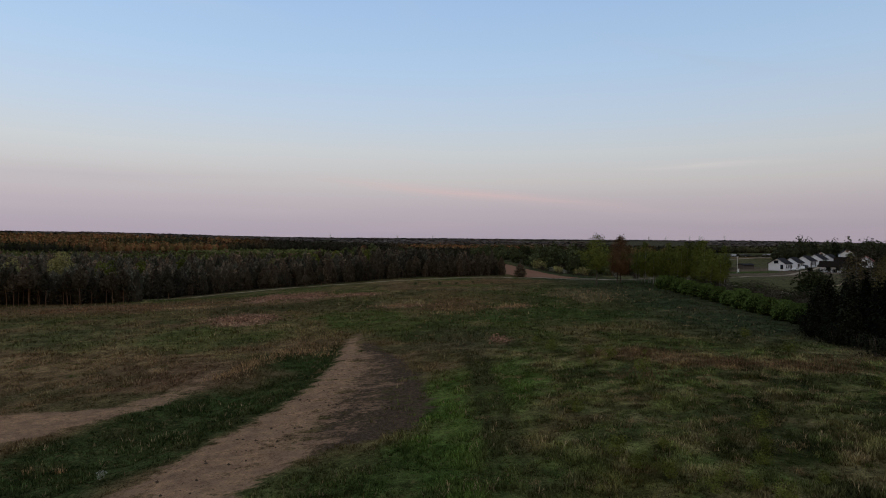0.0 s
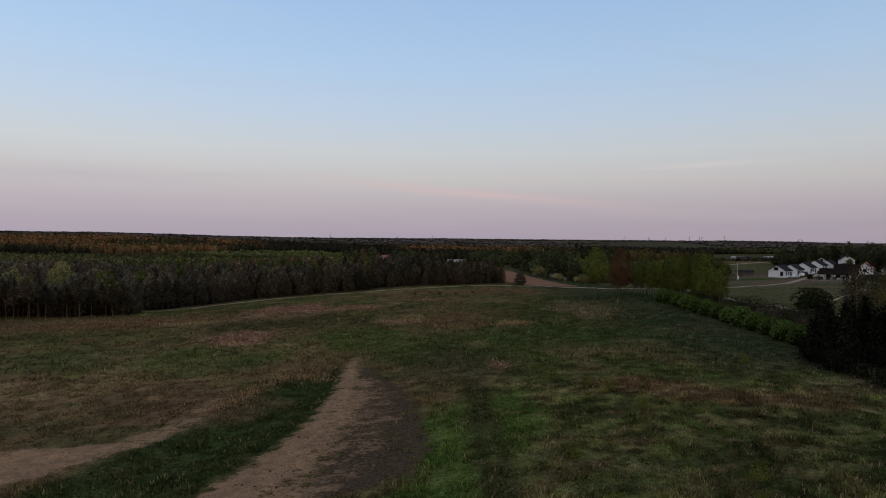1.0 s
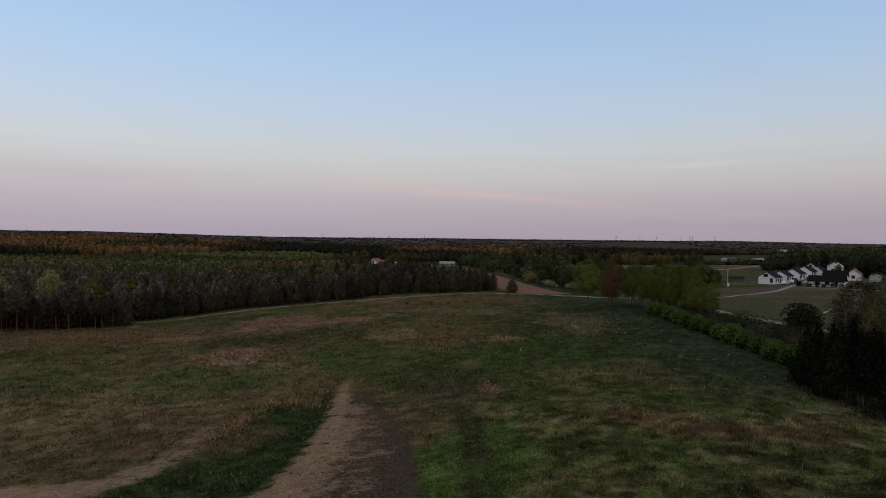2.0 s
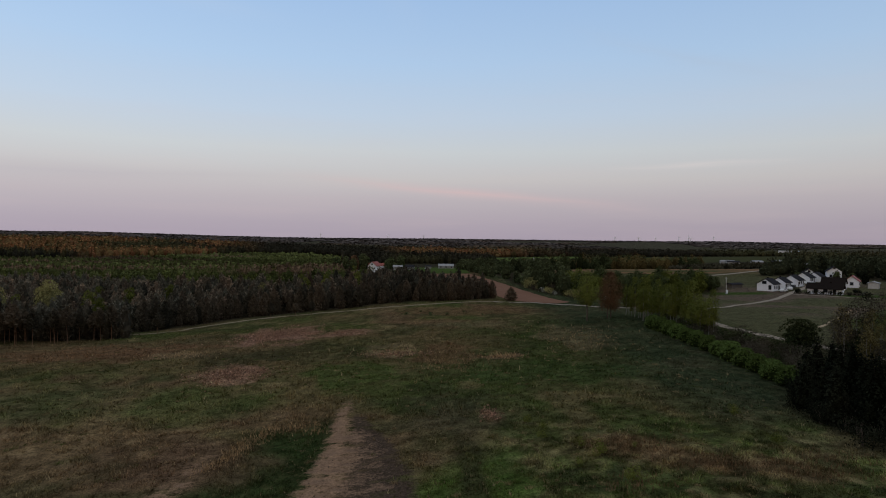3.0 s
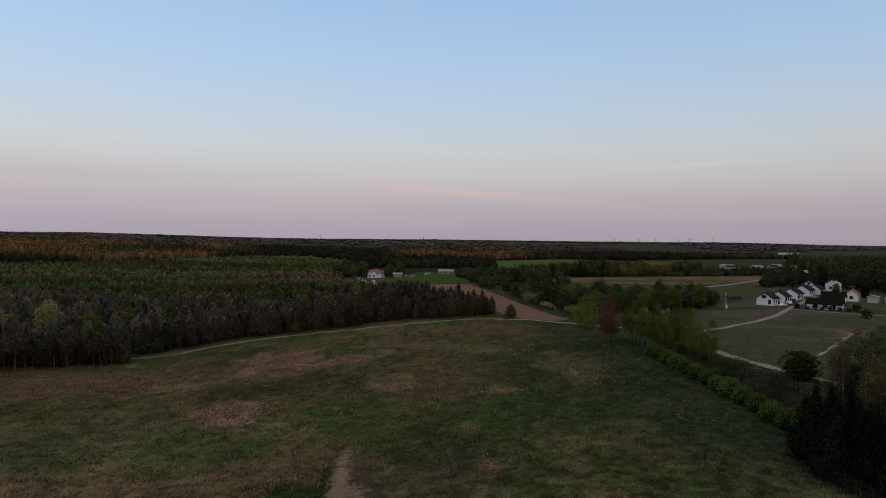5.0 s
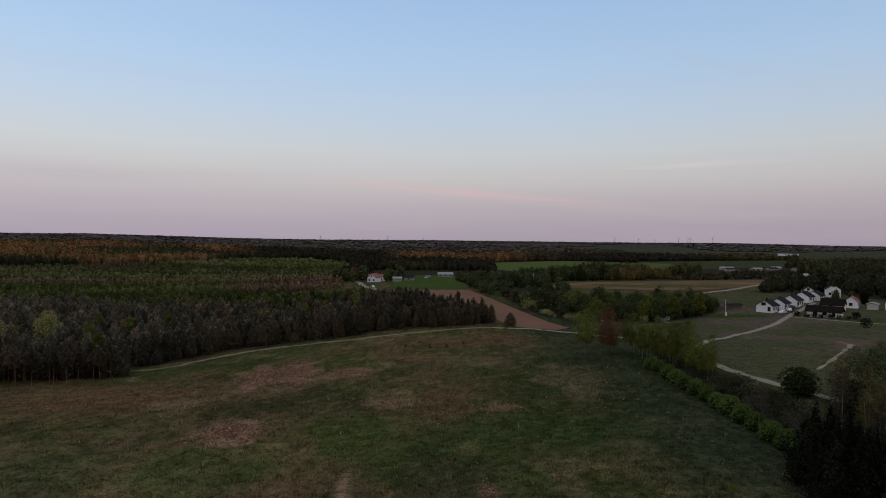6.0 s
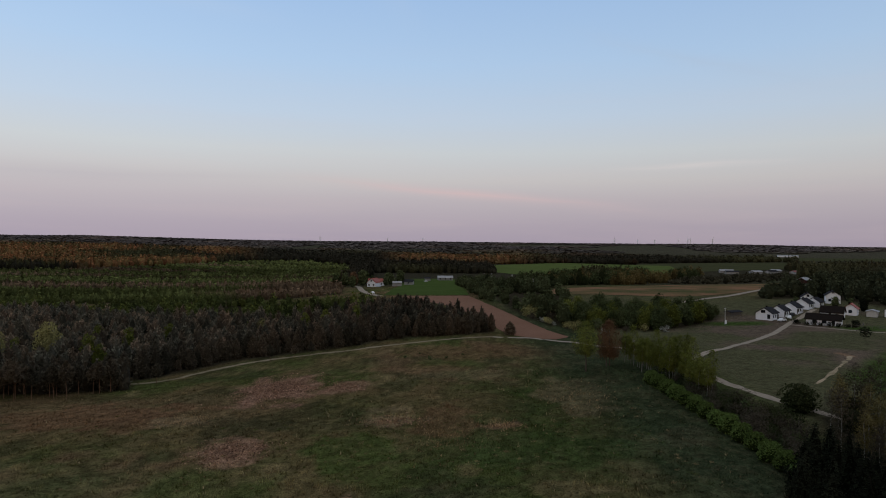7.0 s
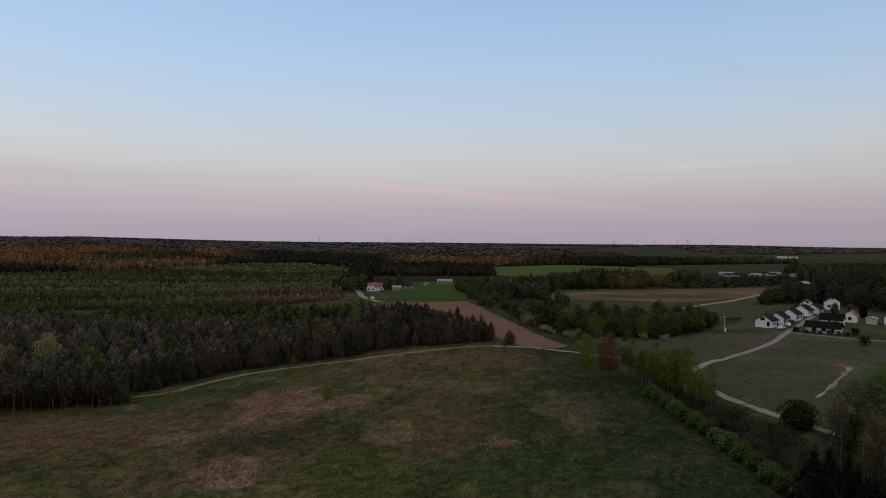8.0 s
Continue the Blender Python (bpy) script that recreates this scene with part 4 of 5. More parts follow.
def merged(r, spots, protos, tints, lo=0.85, hi=1.15, name="woods", mat=M_WOODS_LEAFY, wide=None):
    """Many plants as one mesh: protos are (corners, faces, shades) round the origin."""
    vs, fs, ts, at = [], [], [], 0
    z = land(spots[:, 0], spots[:, 1])
    which = r.integers(0, len(protos), len(spots))
    for k, (v, f, shade) in enumerate(protos):
        sel = np.nonzero(which == k)[0]
        m = len(sel)
        if not m:
            continue
        a, s = r.uniform(0, 2 * math.pi, (m, 1)), r.uniform(lo, hi, (m, 1))
        w = s * (1.0 if wide is None else wide[sel][:, None])
        c, d = np.cos(a) * w, np.sin(a) * w
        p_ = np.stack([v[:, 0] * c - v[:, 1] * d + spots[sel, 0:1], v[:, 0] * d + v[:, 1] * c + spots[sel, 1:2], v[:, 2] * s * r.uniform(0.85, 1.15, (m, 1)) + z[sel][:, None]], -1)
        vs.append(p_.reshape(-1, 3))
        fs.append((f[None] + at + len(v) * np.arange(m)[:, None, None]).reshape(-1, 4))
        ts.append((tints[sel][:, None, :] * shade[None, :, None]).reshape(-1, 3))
        at += len(v) * m
    return mesh_np(name, np.concatenate(vs), np.concatenate(fs), mat, np.concatenate(ts))


def crowns(seed, count, shape, h, rise, *rest, **more):
    """A few different crowns of one kind, the next always a little taller."""
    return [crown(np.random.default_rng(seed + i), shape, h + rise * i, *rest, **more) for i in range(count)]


r = np.random.default_rng(21)
# the pines at the front of the wood: each a tree of its own
tall = [make_tree("pine_tree", 100 + i, "pine", 7.4 + 0.35 * i, 0.5, 1.6, 460, 7, 0.16, 0.27, M_PINE, M_BARK_PINE, "tall pine with a bare reddish trunk at the wood's edge", group="pines along the meadow", trunk=0.06, long=2.4) for i in range(4)]
low = [make_tree("pine_tree", 120 + i, "pine", 6.2 + 0.4 * i, 0.03, 2.0, 620, 7, 0.17, 0.27, M_PINE, M_BARK_PINE, "dense dark pine branched down to the ground", group="pines along the meadow", trunk=0.13, long=2.4) for i in range(4)]
row_spots = scatter(PINE_ROW, 3.2, r)
plant(tall, row_spots, r, 0.85, 1.12)
everywhere = scatter(PINES, 3.2, r)
depth = within(everywhere[:, 0], everywhere[:, 1], PINES)
everywhere = everywhere[(depth > 9 * (fbm(everywhere[:, 0], everywhere[:, 1], 16, 2, 97) - 0.36)) | (everywhere[:, 0] > -8)]
depth = within(everywhere[:, 0], everywhere[:, 1], PINES)
south = depth < 9
south &= (everywhere[:, 1] < 232) & (everywhere[:, 0] > -125)
front = everywhere[south]
order = np.argsort(within(front[:, 0], front[:, 1], PINES))
front, second = front[order[:230]], front[order[230:]]
left_over = np.concatenate([everywhere[~south], second])
# the narrow tip of the wood by the road bend
front = np.concatenate([front, [(14, 229), (17, 231), (20, 232.5), (18, 236), (13, 234), (22.5, 234.5), (16, 241), (11, 240), (20.5, 238.5)]])
plant(low, front, r, 0.55, 1.2)
lone_pine = make_tree("pine_tree", 140, "pine", 5.0, 0.03, 2.4, 520, 8, 0.18, 0.3, M_PINE, M_BARK_PINE, "small dark pine standing alone by the road bend", long=1.9)
plant([lone_pine], [(28.8, 227)], r)
stray = make_tree("pine_tree", 141, "pine", 5.2, 0.35, 1.5, 200, 8, 0.18, 0.26, M_PINE, M_BARK_PINE, "small thin pine standing before the wood's edge", group="small pines before the wood", trunk=0.06, long=2.0)
plant([stray], [(-49, 184.5), (-42.5, 188.5), (-72, 160), (-38, 191)], r, 0.7, 1.1)


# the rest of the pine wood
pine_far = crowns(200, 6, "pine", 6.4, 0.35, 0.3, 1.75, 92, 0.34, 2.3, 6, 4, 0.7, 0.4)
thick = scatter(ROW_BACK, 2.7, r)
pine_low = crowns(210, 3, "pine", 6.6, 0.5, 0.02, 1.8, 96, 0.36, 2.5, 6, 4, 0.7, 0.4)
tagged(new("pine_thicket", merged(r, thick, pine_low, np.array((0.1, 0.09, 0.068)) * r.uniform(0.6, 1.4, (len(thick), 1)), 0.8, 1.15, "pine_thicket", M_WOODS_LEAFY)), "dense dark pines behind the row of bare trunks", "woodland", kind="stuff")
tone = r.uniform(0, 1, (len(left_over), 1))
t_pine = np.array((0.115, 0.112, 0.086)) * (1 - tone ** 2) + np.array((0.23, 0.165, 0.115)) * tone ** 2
# tinted darker towards the ploughed field, lighter towards the west
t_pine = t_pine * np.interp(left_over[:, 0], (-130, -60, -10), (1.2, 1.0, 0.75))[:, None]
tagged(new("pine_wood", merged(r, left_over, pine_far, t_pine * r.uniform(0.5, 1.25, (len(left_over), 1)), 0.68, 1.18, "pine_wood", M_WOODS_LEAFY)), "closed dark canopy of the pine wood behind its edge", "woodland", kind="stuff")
# pale broadleaved trees among the pines
plant([make_tree("broadleaf_tree", 149, "round", 12.0, 0.12, 4.6, 2600, 6, 0.14, 0.3, M_PALE, M_BARK, "large pale green round tree rising above the pines", group="broadleaved trees in the pine wood", trunk=0.24)], [(-119, 190)], r)
pale = [make_tree("broadleaf_tree", 150 + i, "round", 10.8 - 0.5 * i, 0.2, 3.0 - 0.4 * i, 800, 8, 0.32, 0.3, (M_PALE, M_BIRCH, M_BIRCH)[i], M_BARK, ("pale green tree among the dark pines", "fresh green birch among dark pines", "fresh green birch among dark pines")[i], group="broadleaved trees in the pine wood", trunk=0.16) for i in range(3)]
plant(pale, [(-128, 181), (-103, 184), (-99, 200), (-126, 186), (-88, 205), (-112, 206), (-62, 222), (-54, 218), (-131, 172), (-70, 228), (-47, 226), (-40, 228), (-93, 171), (-30, 240)], r, 0.6, 1.0)


# ---- young plantations behind the pines, in rows ----
def rows_of(poly, gap, angle, r_):
    """Trees in rows across a stand; fewer and wider ones with distance from the camera."""
    p = np.array(poly, float)
    a = radians(angle)
    c0, out_s, v = p.mean(0), [], p[:, 1].min() - 80
    while v < p[:, 1].max() + 80:
        s = max(3.1, v / 150)
        k = int(900 / s)
        u = np.linspace(-450, 450, k) + r_.uniform(-0.45, 0.45, k) * s
        vv = v + 3.0 * np.sin(u / 61 + v) + r_.uniform(-0.14, 0.14, k) * gap
        x, y = c0[0] + u, vv + (u + 100) * math.tan(a)
        ok = inside(x, y, poly) & (fbm(x, y, 30, 3, 7) > 0.3)
        out_s.append(np.stack([x[ok], y[ok], np.full(ok.sum(), s)], 1))
        v += max(gap, 1.6 * s)
    return np.concatenate(out_s)


young = rows_of(PLANTATION, 5.2, 4, r)
yx, yy = young[:, 0], young[:, 1]
# long stands of green birch and of brownish larch lying across the view
band_ = fbm(yx * 0.22, yy, 75, 3, 17)
green_part = smooth(0.38, 0.52, band_ + 0.12 * smooth(560, 800, yy) - 0.16 * smooth(-130, -90, yx) * smooth(620, 480, yy) - 0.1 * smooth(-330, -420, yx) * smooth(700, 560, yy))[:, None]
t_young = np.array((0.155, 0.108, 0.07)) * (1 - green_part) + np.array((0.1, 0.116, 0.04)) * green_part
t_young = t_young * r.uniform(0.7, 1.25, (len(young), 1)) * (0.6 + 0.75 * smooth(0.3, 0.62, fbm(yx * 0.1, yy, 26, 2, 57)))[:, None]
tagged(new("plantation", merged(r, young[:, :2], crowns(230, 5, "pine", 2.8, 0.5, 0.0, 1.6, 6, 0.95, 1.6, 5, 2, 0.85, 0.75), t_young, 0.7, 1.25, "plantation", M_WOODS_LEAFY, wide=young[:, 2] / 3.1)), "rows of young green and brownish plantation trees", "woodland", kind="stuff")
edge_spots = scatter(MARGIN, 4.2, r)
edge_spots = edge_spots[(fbm(edge_spots[:, 0], edge_spots[:, 1], 25, 2, 9) > 0.4) & ~inside(edge_spots[:, 0], edge_spots[:, 1], [(-72, 296), (-36, 316), (-26, 352), (-62, 334)])]
t_edge = (np.array((0.062, 0.076, 0.026)) + np.array((0.06, 0.062, 0.008)) * r.uniform(0, 1, (len(edge_spots), 1)) ** 3) * r.uniform(0.5, 1.5, (len(edge_spots), 1))
tagged(new("margin_scrub", merged(r, edge_spots, crowns(240, 5, "round", 4.0, 0.6, 0.0, 2.3, 48, 0.62, 1.5, 6, 4), t_edge, 0.65, 1.25, "margin_scrub", M_WOODS_LEAFY)), "green birch scrub along the back of the pine wood", "woodland", kind="stuff")


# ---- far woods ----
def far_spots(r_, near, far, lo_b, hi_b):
    """Places in a fan of land before the camera, sparser with distance; s later widens the crowns to fill the view."""
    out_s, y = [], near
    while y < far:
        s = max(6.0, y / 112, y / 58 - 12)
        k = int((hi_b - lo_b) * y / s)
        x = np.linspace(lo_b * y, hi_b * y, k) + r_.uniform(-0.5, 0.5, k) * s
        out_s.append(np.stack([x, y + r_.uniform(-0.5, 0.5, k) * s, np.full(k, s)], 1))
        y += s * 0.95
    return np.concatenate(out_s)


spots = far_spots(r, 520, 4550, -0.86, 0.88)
sx, sy = spots[:, 0], spots[:, 1]
b = sx / sy
keep = np.ones(len(spots), bool)
for poly in (PLANTATION, [(-80, 440), (-75, 780), (40, 790), (70, 520), (60, 440)], [(85, 800), (380, 780), (470, 1160), (290, 1300), (105, 1230)], [(290, 840), (560, 930), (820, 1370), (420, 1270)],
             [(780, 1380), (1300, 1380), (1850, 2150), (1050, 2150)], [(120, 480), (320, 560), (440, 690), (560, 960), (300, 860), (190, 700)]):
    keep &= within(sx, sy, poly) < 4
keep &= ~((np.hypot(sx, sy) < 900) & (b > -0.1) & (b < 0.24))
keep &= ~((b > 0.6) & (sy > 880) & (sy < 2150))
keep &= ~((sy < 620) & (b < 0.8) & (b > -0.1))
# open farmland between the far woods
keep &= ~((sy > 1500) & (fbm(sx, sy, 420, 2, 23) > np.interp(b, (-0.5, 0.2, 0.6), (0.72, 0.62, 0.5))))
spots = spots[keep]
sx, sy, b = spots[:, 0], spots[:, 1], spots[:, 0] / spots[:, 1]
nw = smooth(-0.26, -0.36, b) * smooth(800, 850, sy) * smooth(2300, 1500, sy)
mid_n = smooth(-0.1, -0.03, b) * smooth(0.18, 0.1, b) * smooth(1130, 1180, sy) * smooth(2000, 1600, sy)
rust = smooth(0.36, 0.52, fbm(sx, sy * 0.7, 110, 3, 33)) * np.clip(nw + 0.7 * mid_n + 0.15 * smooth(0.55, 0.65, fbm(sx, sy, 300, 2, 39)), 0, 1)
leafy = smooth(0.42, 0.62, fbm(sx, sy, 260, 3, 35))
fir = (smooth(-0.45, -0.38, b) * smooth(-0.1, -0.16, b) * smooth(1100, 1200, sy) * smooth(1700, 1500, sy) + smooth(1100, 1060, sy) * smooth(-0.05, -0.1, b) * smooth(-0.2, -0.12, b) + smooth(-13, -9, -within(sx, sy, PLANTATION) * -1.0) * smooth(-22, -18, within(sx, sy, PLANTATION)) * smooth(-0.45, -0.5, b))
leafy = leafy * (1 - np.clip(fir, 0, 1))
t_far = np.array((0.034, 0.032, 0.023)) + (np.array((0.062, 0.06, 0.03)) - np.array((0.034, 0.032, 0.023))) * leafy[:, None]
# haze put into the colour: woods turn paler and greyer with distance
hazed = smooth(1500, 2600, sy)[:, None]
t_far = t_far * (1 - hazed) + np.array((0.092, 0.078, 0.072)) * hazed
ember = r.uniform(0, 1, (len(spots), 1))
# rust and ochre leaves, with the low sun's warmth put into the colour
t_far = t_far + (np.array((0.27, 0.115, 0.055)) * ember + np.array((0.17, 0.128, 0.052)) * (1 - ember) - t_far) * rust[:, None]
t_far = t_far * r.uniform(0.55, 1.45, (len(spots), 1))
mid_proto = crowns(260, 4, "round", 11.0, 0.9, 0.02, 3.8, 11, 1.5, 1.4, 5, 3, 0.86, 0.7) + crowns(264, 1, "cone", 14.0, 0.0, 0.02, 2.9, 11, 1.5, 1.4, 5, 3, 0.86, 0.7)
# far crowns are low and flat, widened with distance to fit the camera's view
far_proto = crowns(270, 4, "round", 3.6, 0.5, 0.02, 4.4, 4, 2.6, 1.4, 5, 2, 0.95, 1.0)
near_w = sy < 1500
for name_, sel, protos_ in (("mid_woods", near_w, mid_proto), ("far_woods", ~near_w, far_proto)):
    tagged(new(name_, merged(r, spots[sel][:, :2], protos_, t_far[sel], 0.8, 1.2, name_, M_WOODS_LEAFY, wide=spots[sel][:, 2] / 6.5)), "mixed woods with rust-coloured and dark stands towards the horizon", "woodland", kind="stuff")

# ---- valley and village woods ----
broad = [make_tree("broadleaf_tree", 300 + i, "round", 7.0 + 0.8 * i, 0.05, 3.2 + 0.25 * i, 700, 6, 0.33, 0.38, (M_BROAD, M_BROAD, M_BIRCH, M_BROAD)[i], M_BARK, ("dark green broadleaved tree in the valley wood", "dark green broadleaved tree in the valley wood", "fresh green birch in the valley wood", "dark green broadleaved tree in the valley wood")[i], group="trees of the valley wood", trunk=0.15) for i in range(4)]
plant(broad, scatter(MIDWOOD, 5.4, r), r, 0.6, 1.1)
bushes = [make_bush("bush", 320 + i, 3.0, 2.0, 420, 0.24, (M_BROAD, M_SCRUB, M_PALE)[i], ("dark green bush in the valley", "bare grey-brown bush in the valley", "pale green bush in the valley")[i], group="bushes in the valley") for i in range(3)]
plant(bushes, scatter([(37, 300), (43, 272), (50, 250), (57, 236), (70, 236), (100, 236), (66, 250), (60, 290)], 6.0, r), r, 0.6, 1.4)
valley_tree = crowns(332, 5, "round", 5.2, 0.9, 0.0, 3.3, 120, 0.6, 1.5, 7, 5)
vs_ = scatter(VALLEY, 6.5, r)
vs_ = np.concatenate([vs_[fbm(vs_[:, 0], vs_[:, 1], 30, 2, 19) > 0.36], scatter([(23, 370), (29, 330), (36, 330), (48, 520), (20, 560), (22, 420)], 6, r)])
t_v = np.array((0.064, 0.076, 0.036)) * r.uniform(0.45, 1.5, (len(vs_), 1))
tagged(new("valley_scrub", merged(r, vs_, valley_tree, t_v, 0.55, 1.2, "valley_scrub", M_WOODS_LEAFY)), "dense dark trees and scrub filling the valley", "woodland", kind="stuff")
belt_tree = crowns(336, 5, "round", 7.5, 1.1, 0.0, 4.2, 74, 0.9, 1.5, 7, 4)
bs_ = scatter(BELT, 7.5, r)
bs_ = np.concatenate([bs_[fbm(bs_[:, 0], bs_[:, 1], 60, 2, 29) > 0.36], scatter([(252, 640), (285, 655), (330, 740), (335, 800), (300, 770)], 7.5, r)])
warm = (fbm(bs_[:, 0], bs_[:, 1], 40, 2, 37) > 0.66)[:, None]
t_b = np.where(warm, np.array((0.13, 0.1, 0.04)), np.array((0.054, 0.066, 0.028))) * r.uniform(0.5, 1.4, (len(bs_), 1))
tagged(new("field_belt", merged(r, bs_, belt_tree, t_b, 0.6, 1.15, "field_belt", M_WOODS_LEAFY)), "uneven belt of dark and yellowish trees between fields", "woodland", kind="stuff")
brush = scatter([(205, 530), (240, 520), (330, 580), (390, 650), (450, 770), (350, 725), (250, 640)], 6.5, r)
brush = brush[fbm(brush[:, 0], brush[:, 1], 22, 2, 67) > 0.4]
tagged(new("brush", merged(r, brush, crowns(338, 3, "round", 2.4, 0.5, 0.0, 2.2, 24, 0.7, 1.5, 6, 3), np.array((0.06, 0.056, 0.036)) * r.uniform(0.4, 1.5, (len(brush), 1)), 0.5, 1.4, "brush", M_WOODS_LEAFY)), "low dark brush round the farm sheds", "bushes", kind="stuff")
ws_ = scatter(VILLAGE_WOOD, 9, r)
# trees cleared round the barn and along the camera's line of sight to it
ws_ = ws_[(np.hypot(ws_[:, 0] - 336, ws_[:, 1] - 546) > 14) & ~((np.abs(ws_[:, 0] - 0.618 * ws_[:, 1]) < 11) & (ws_[:, 1] > 400) & (ws_[:, 1] < 550))]
village_tree = crowns(340, 5, "round", 9.0, 1.2, 0.0, 4.6, 90, 0.9, 1.5, 7, 4)
t_w = np.array((0.044, 0.05, 0.028)) * r.uniform(0.45, 1.5, (len(ws_), 1))
tagged(new("village_wood", merged(r, ws_, village_tree, t_w, 0.6, 1.0, "village_wood", M_WOODS_LEAFY)), "dark trees behind the village houses", "woodland", kind="stuff")
garden = [make_tree("garden_tree", 345 + i, "round", 5.6 + 1.2 * i, 0.06, 2.2, 420, 6, 0.35, 0.4, (M_BROAD, M_SPRUCE)[i], M_BARK, ("dark leafy garden tree beside the houses", "dark conifer in a village garden")[i], group="garden trees", trunk=0.12) for i in range(2)]
plant(garden, [(200, 300), (203, 284), (212, 306), (184, 306), (213, 274), (222, 268), (220, 262)], r, 0.6, 1.1)
farm_trees = [make_tree("broadleaf_tree", 350 + i, "round", 9.0 + i, 0.12, 3.2, 320, 5, 0.5, 0.75, (M_BROAD, M_BROWN)[i], M_BARK, ("dark tree beside the farmhouse", "russet tree beside the farmhouse")[i], group="trees round the farm", trunk=0.16) for i in range(2)]
plant(farm_trees, [(-62, 470), (-66, 520), (-72, 500), (-60, 545), (-36, 520), (-30, 560), (-75, 540), (-58, 580), (-45, 600), (-82, 515), (-58, 500), (-64, 492), (-40, 515)], r, 0.8, 1.5)
blossom = [make_bush("blossom_bush", 360, 2.8, 1.7, 420, 0.2, M_BLOSSOM, "white blossoming bush among dark shrubs", group="blossoming bushes")]
plant(blossom, [(90, 234), (50, 253), (56, 300), (47, 262), (40, 470), (64, 226), (263, 590)], r, 0.6, 1.05)

# ---- trees and bushes along the meadow's east side ----
lone = make_tree("birch_tree", 400, "birch", 12.4, 0.34, 3.5, 420, 10, 0.4, 0.21, M_BIRCH, M_BARK, "tall thin tree with sparse fresh green leaves", trunk=0.17, lean=0.02)
plant([lone], [(38.6, 153)], r)
brown = make_tree("alder_tree", 401, "birch", 11.8, 0.2, 3.4, 700, 10, 0.4, 0.15, M_BROWN, M_BARK, "tall tree with reddish-brown buds on twin stems", trunk=0.14, stems=2, long=2.6)
plant([brown], [(45.9, 158)], r)
birches = [make_tree("birch_tree", 410 + i, "birch", 7.8 + 0.8 * i, 0.3, 1.5, 165, 10, 0.28, 0.155, (M_BIRCH, M_BIRCH, M_BIRCH)[i], M_BARK_BIRCH, ("slender birch with pale stem and fresh leaves", "slender birch with pale stem and fresh leaves", "slender birch with pale stem and fresh leaves")[i], group="row of birches", trunk=0.06, lean=0.035, long=1.9) for i in range(3)]
plant(birches, [tuple(p) for p in scatter([(50.5, 168), (54, 164), (58.5, 146), (60, 134), (59.5, 126), (56.5, 126), (54, 140), (51, 152)], 2.05, r)], r, 0.5, 1.12)
def make_hedge_bush(seed, leaf, label):
    """A dense clipped-looking dome with leaves to the ground."""
    q = np.random.default_rng(seed)
    root = tagged(new("hedge_bush"), label, "bush", "row of round bushes")
    st = [tube([(0.1 * math.cos(a), 0.1 * math.sin(a), -0.15), (0.6 * math.cos(a), 0.6 * math.sin(a), 1.2), (1.2 * math.cos(a), 1.2 * math.sin(a), 2.2)], [0.06, 0.04, 0.012], 5) for a in np.arange(6) * 1.05]
    part("woody_base", mesh_np("woody_base", *join(*st), M_BARK, soft=True), root)
    # a low core darkens the inner body, as shade behind the leaves
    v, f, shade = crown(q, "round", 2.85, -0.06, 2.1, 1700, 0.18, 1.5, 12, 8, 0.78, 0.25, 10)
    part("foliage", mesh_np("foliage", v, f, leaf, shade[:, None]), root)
    return root


hedge = [make_hedge_bush(420 + i, M_HEDGE, "rounded bright green bush in a straight row") for i in range(4)]
plant(hedge, [(50.2 + 0.035 * (138 - y) + 0.4 * math.sin(3 * y), y) for y in np.arange(138, 84, -4.1)], r, 0.84, 1.12)
dark = [make_tree("spruce_tree", 430 + i, "spruce", 7.8 + 0.4 * i, 0.02, 3.1, 210, 7, 0.26, 0.21, M_SPRUCE, M_BARK_DARK, "very dark dense spruce in the thicket", group="spruces of the thicket", trunk=0.16, long=1.9) for i in range(3)]
plant(dark, scatter(THICKET, 3.6, r), r, 0.75, 1.05)
olive = [make_tree("aspen_tree", 440 + i, "birch", 9.6 + 0.7 * i, 0.28, 2.0, 170, 8, 0.32, 0.18, (M_OLIVE, M_SCRUB)[i], M_BARK_BIRCH, ("slim tree with pale stem and yellowish buds", "slim pale-stemmed tree with sparse grey-brown twigs")[i], group="slim trees of the thicket", trunk=0.09, lean=0.03) for i in range(2)]
plant(olive, scatter(OLIVES, 3.9, r), r, 0.65, 1.1)
big_round = make_tree("broadleaf_tree", 450, "round", 4.8, 0.0, 4.0, 2000, 5, 0.2, 0.27, M_BROAD_DARK, M_BARK, "dense dark round tree above the road", trunk=0.2)
plant([big_round], [(70.5, 116), (77.5, 111), (74, 105)], r, 0.6, 0.8)
scrub = [make_bush("scrub_bush", 460 + i, 2.7, 1.7, 620, 0.15, (M_SCRUB, M_SCRUB, M_BROAD_DARK)[i], ("bare grey-brown scrub beside the hedge", "bare grey-brown scrub beside the hedge", "low dark bush beside the hedge")[i], group="scrub by the hedge") for i in range(3)]
plant(scrub, np.concatenate([scatter([(54.5, 132), (62, 124), (66, 110), (62, 96), (54.5, 92)], 2.5, r), scatter([(52, 150), (59, 142), (62, 128), (56, 126)], 3.0, r), scatter([(60, 190), (70, 160), (70, 186), (62, 205)], 6, r)]), r, 0.6, 1.3)
plant([make_bush("scrub_bush", 466, 1.9, 1.6, 420, 0.14, M_SPRUCE, "low very dark bush at the foot of spruces", group="scrub by the thicket")], scatter([(42, 57), (44, 56), (58, 86), (52, 88), (45, 74)], 2.6, r), r, 0.6, 1.3)
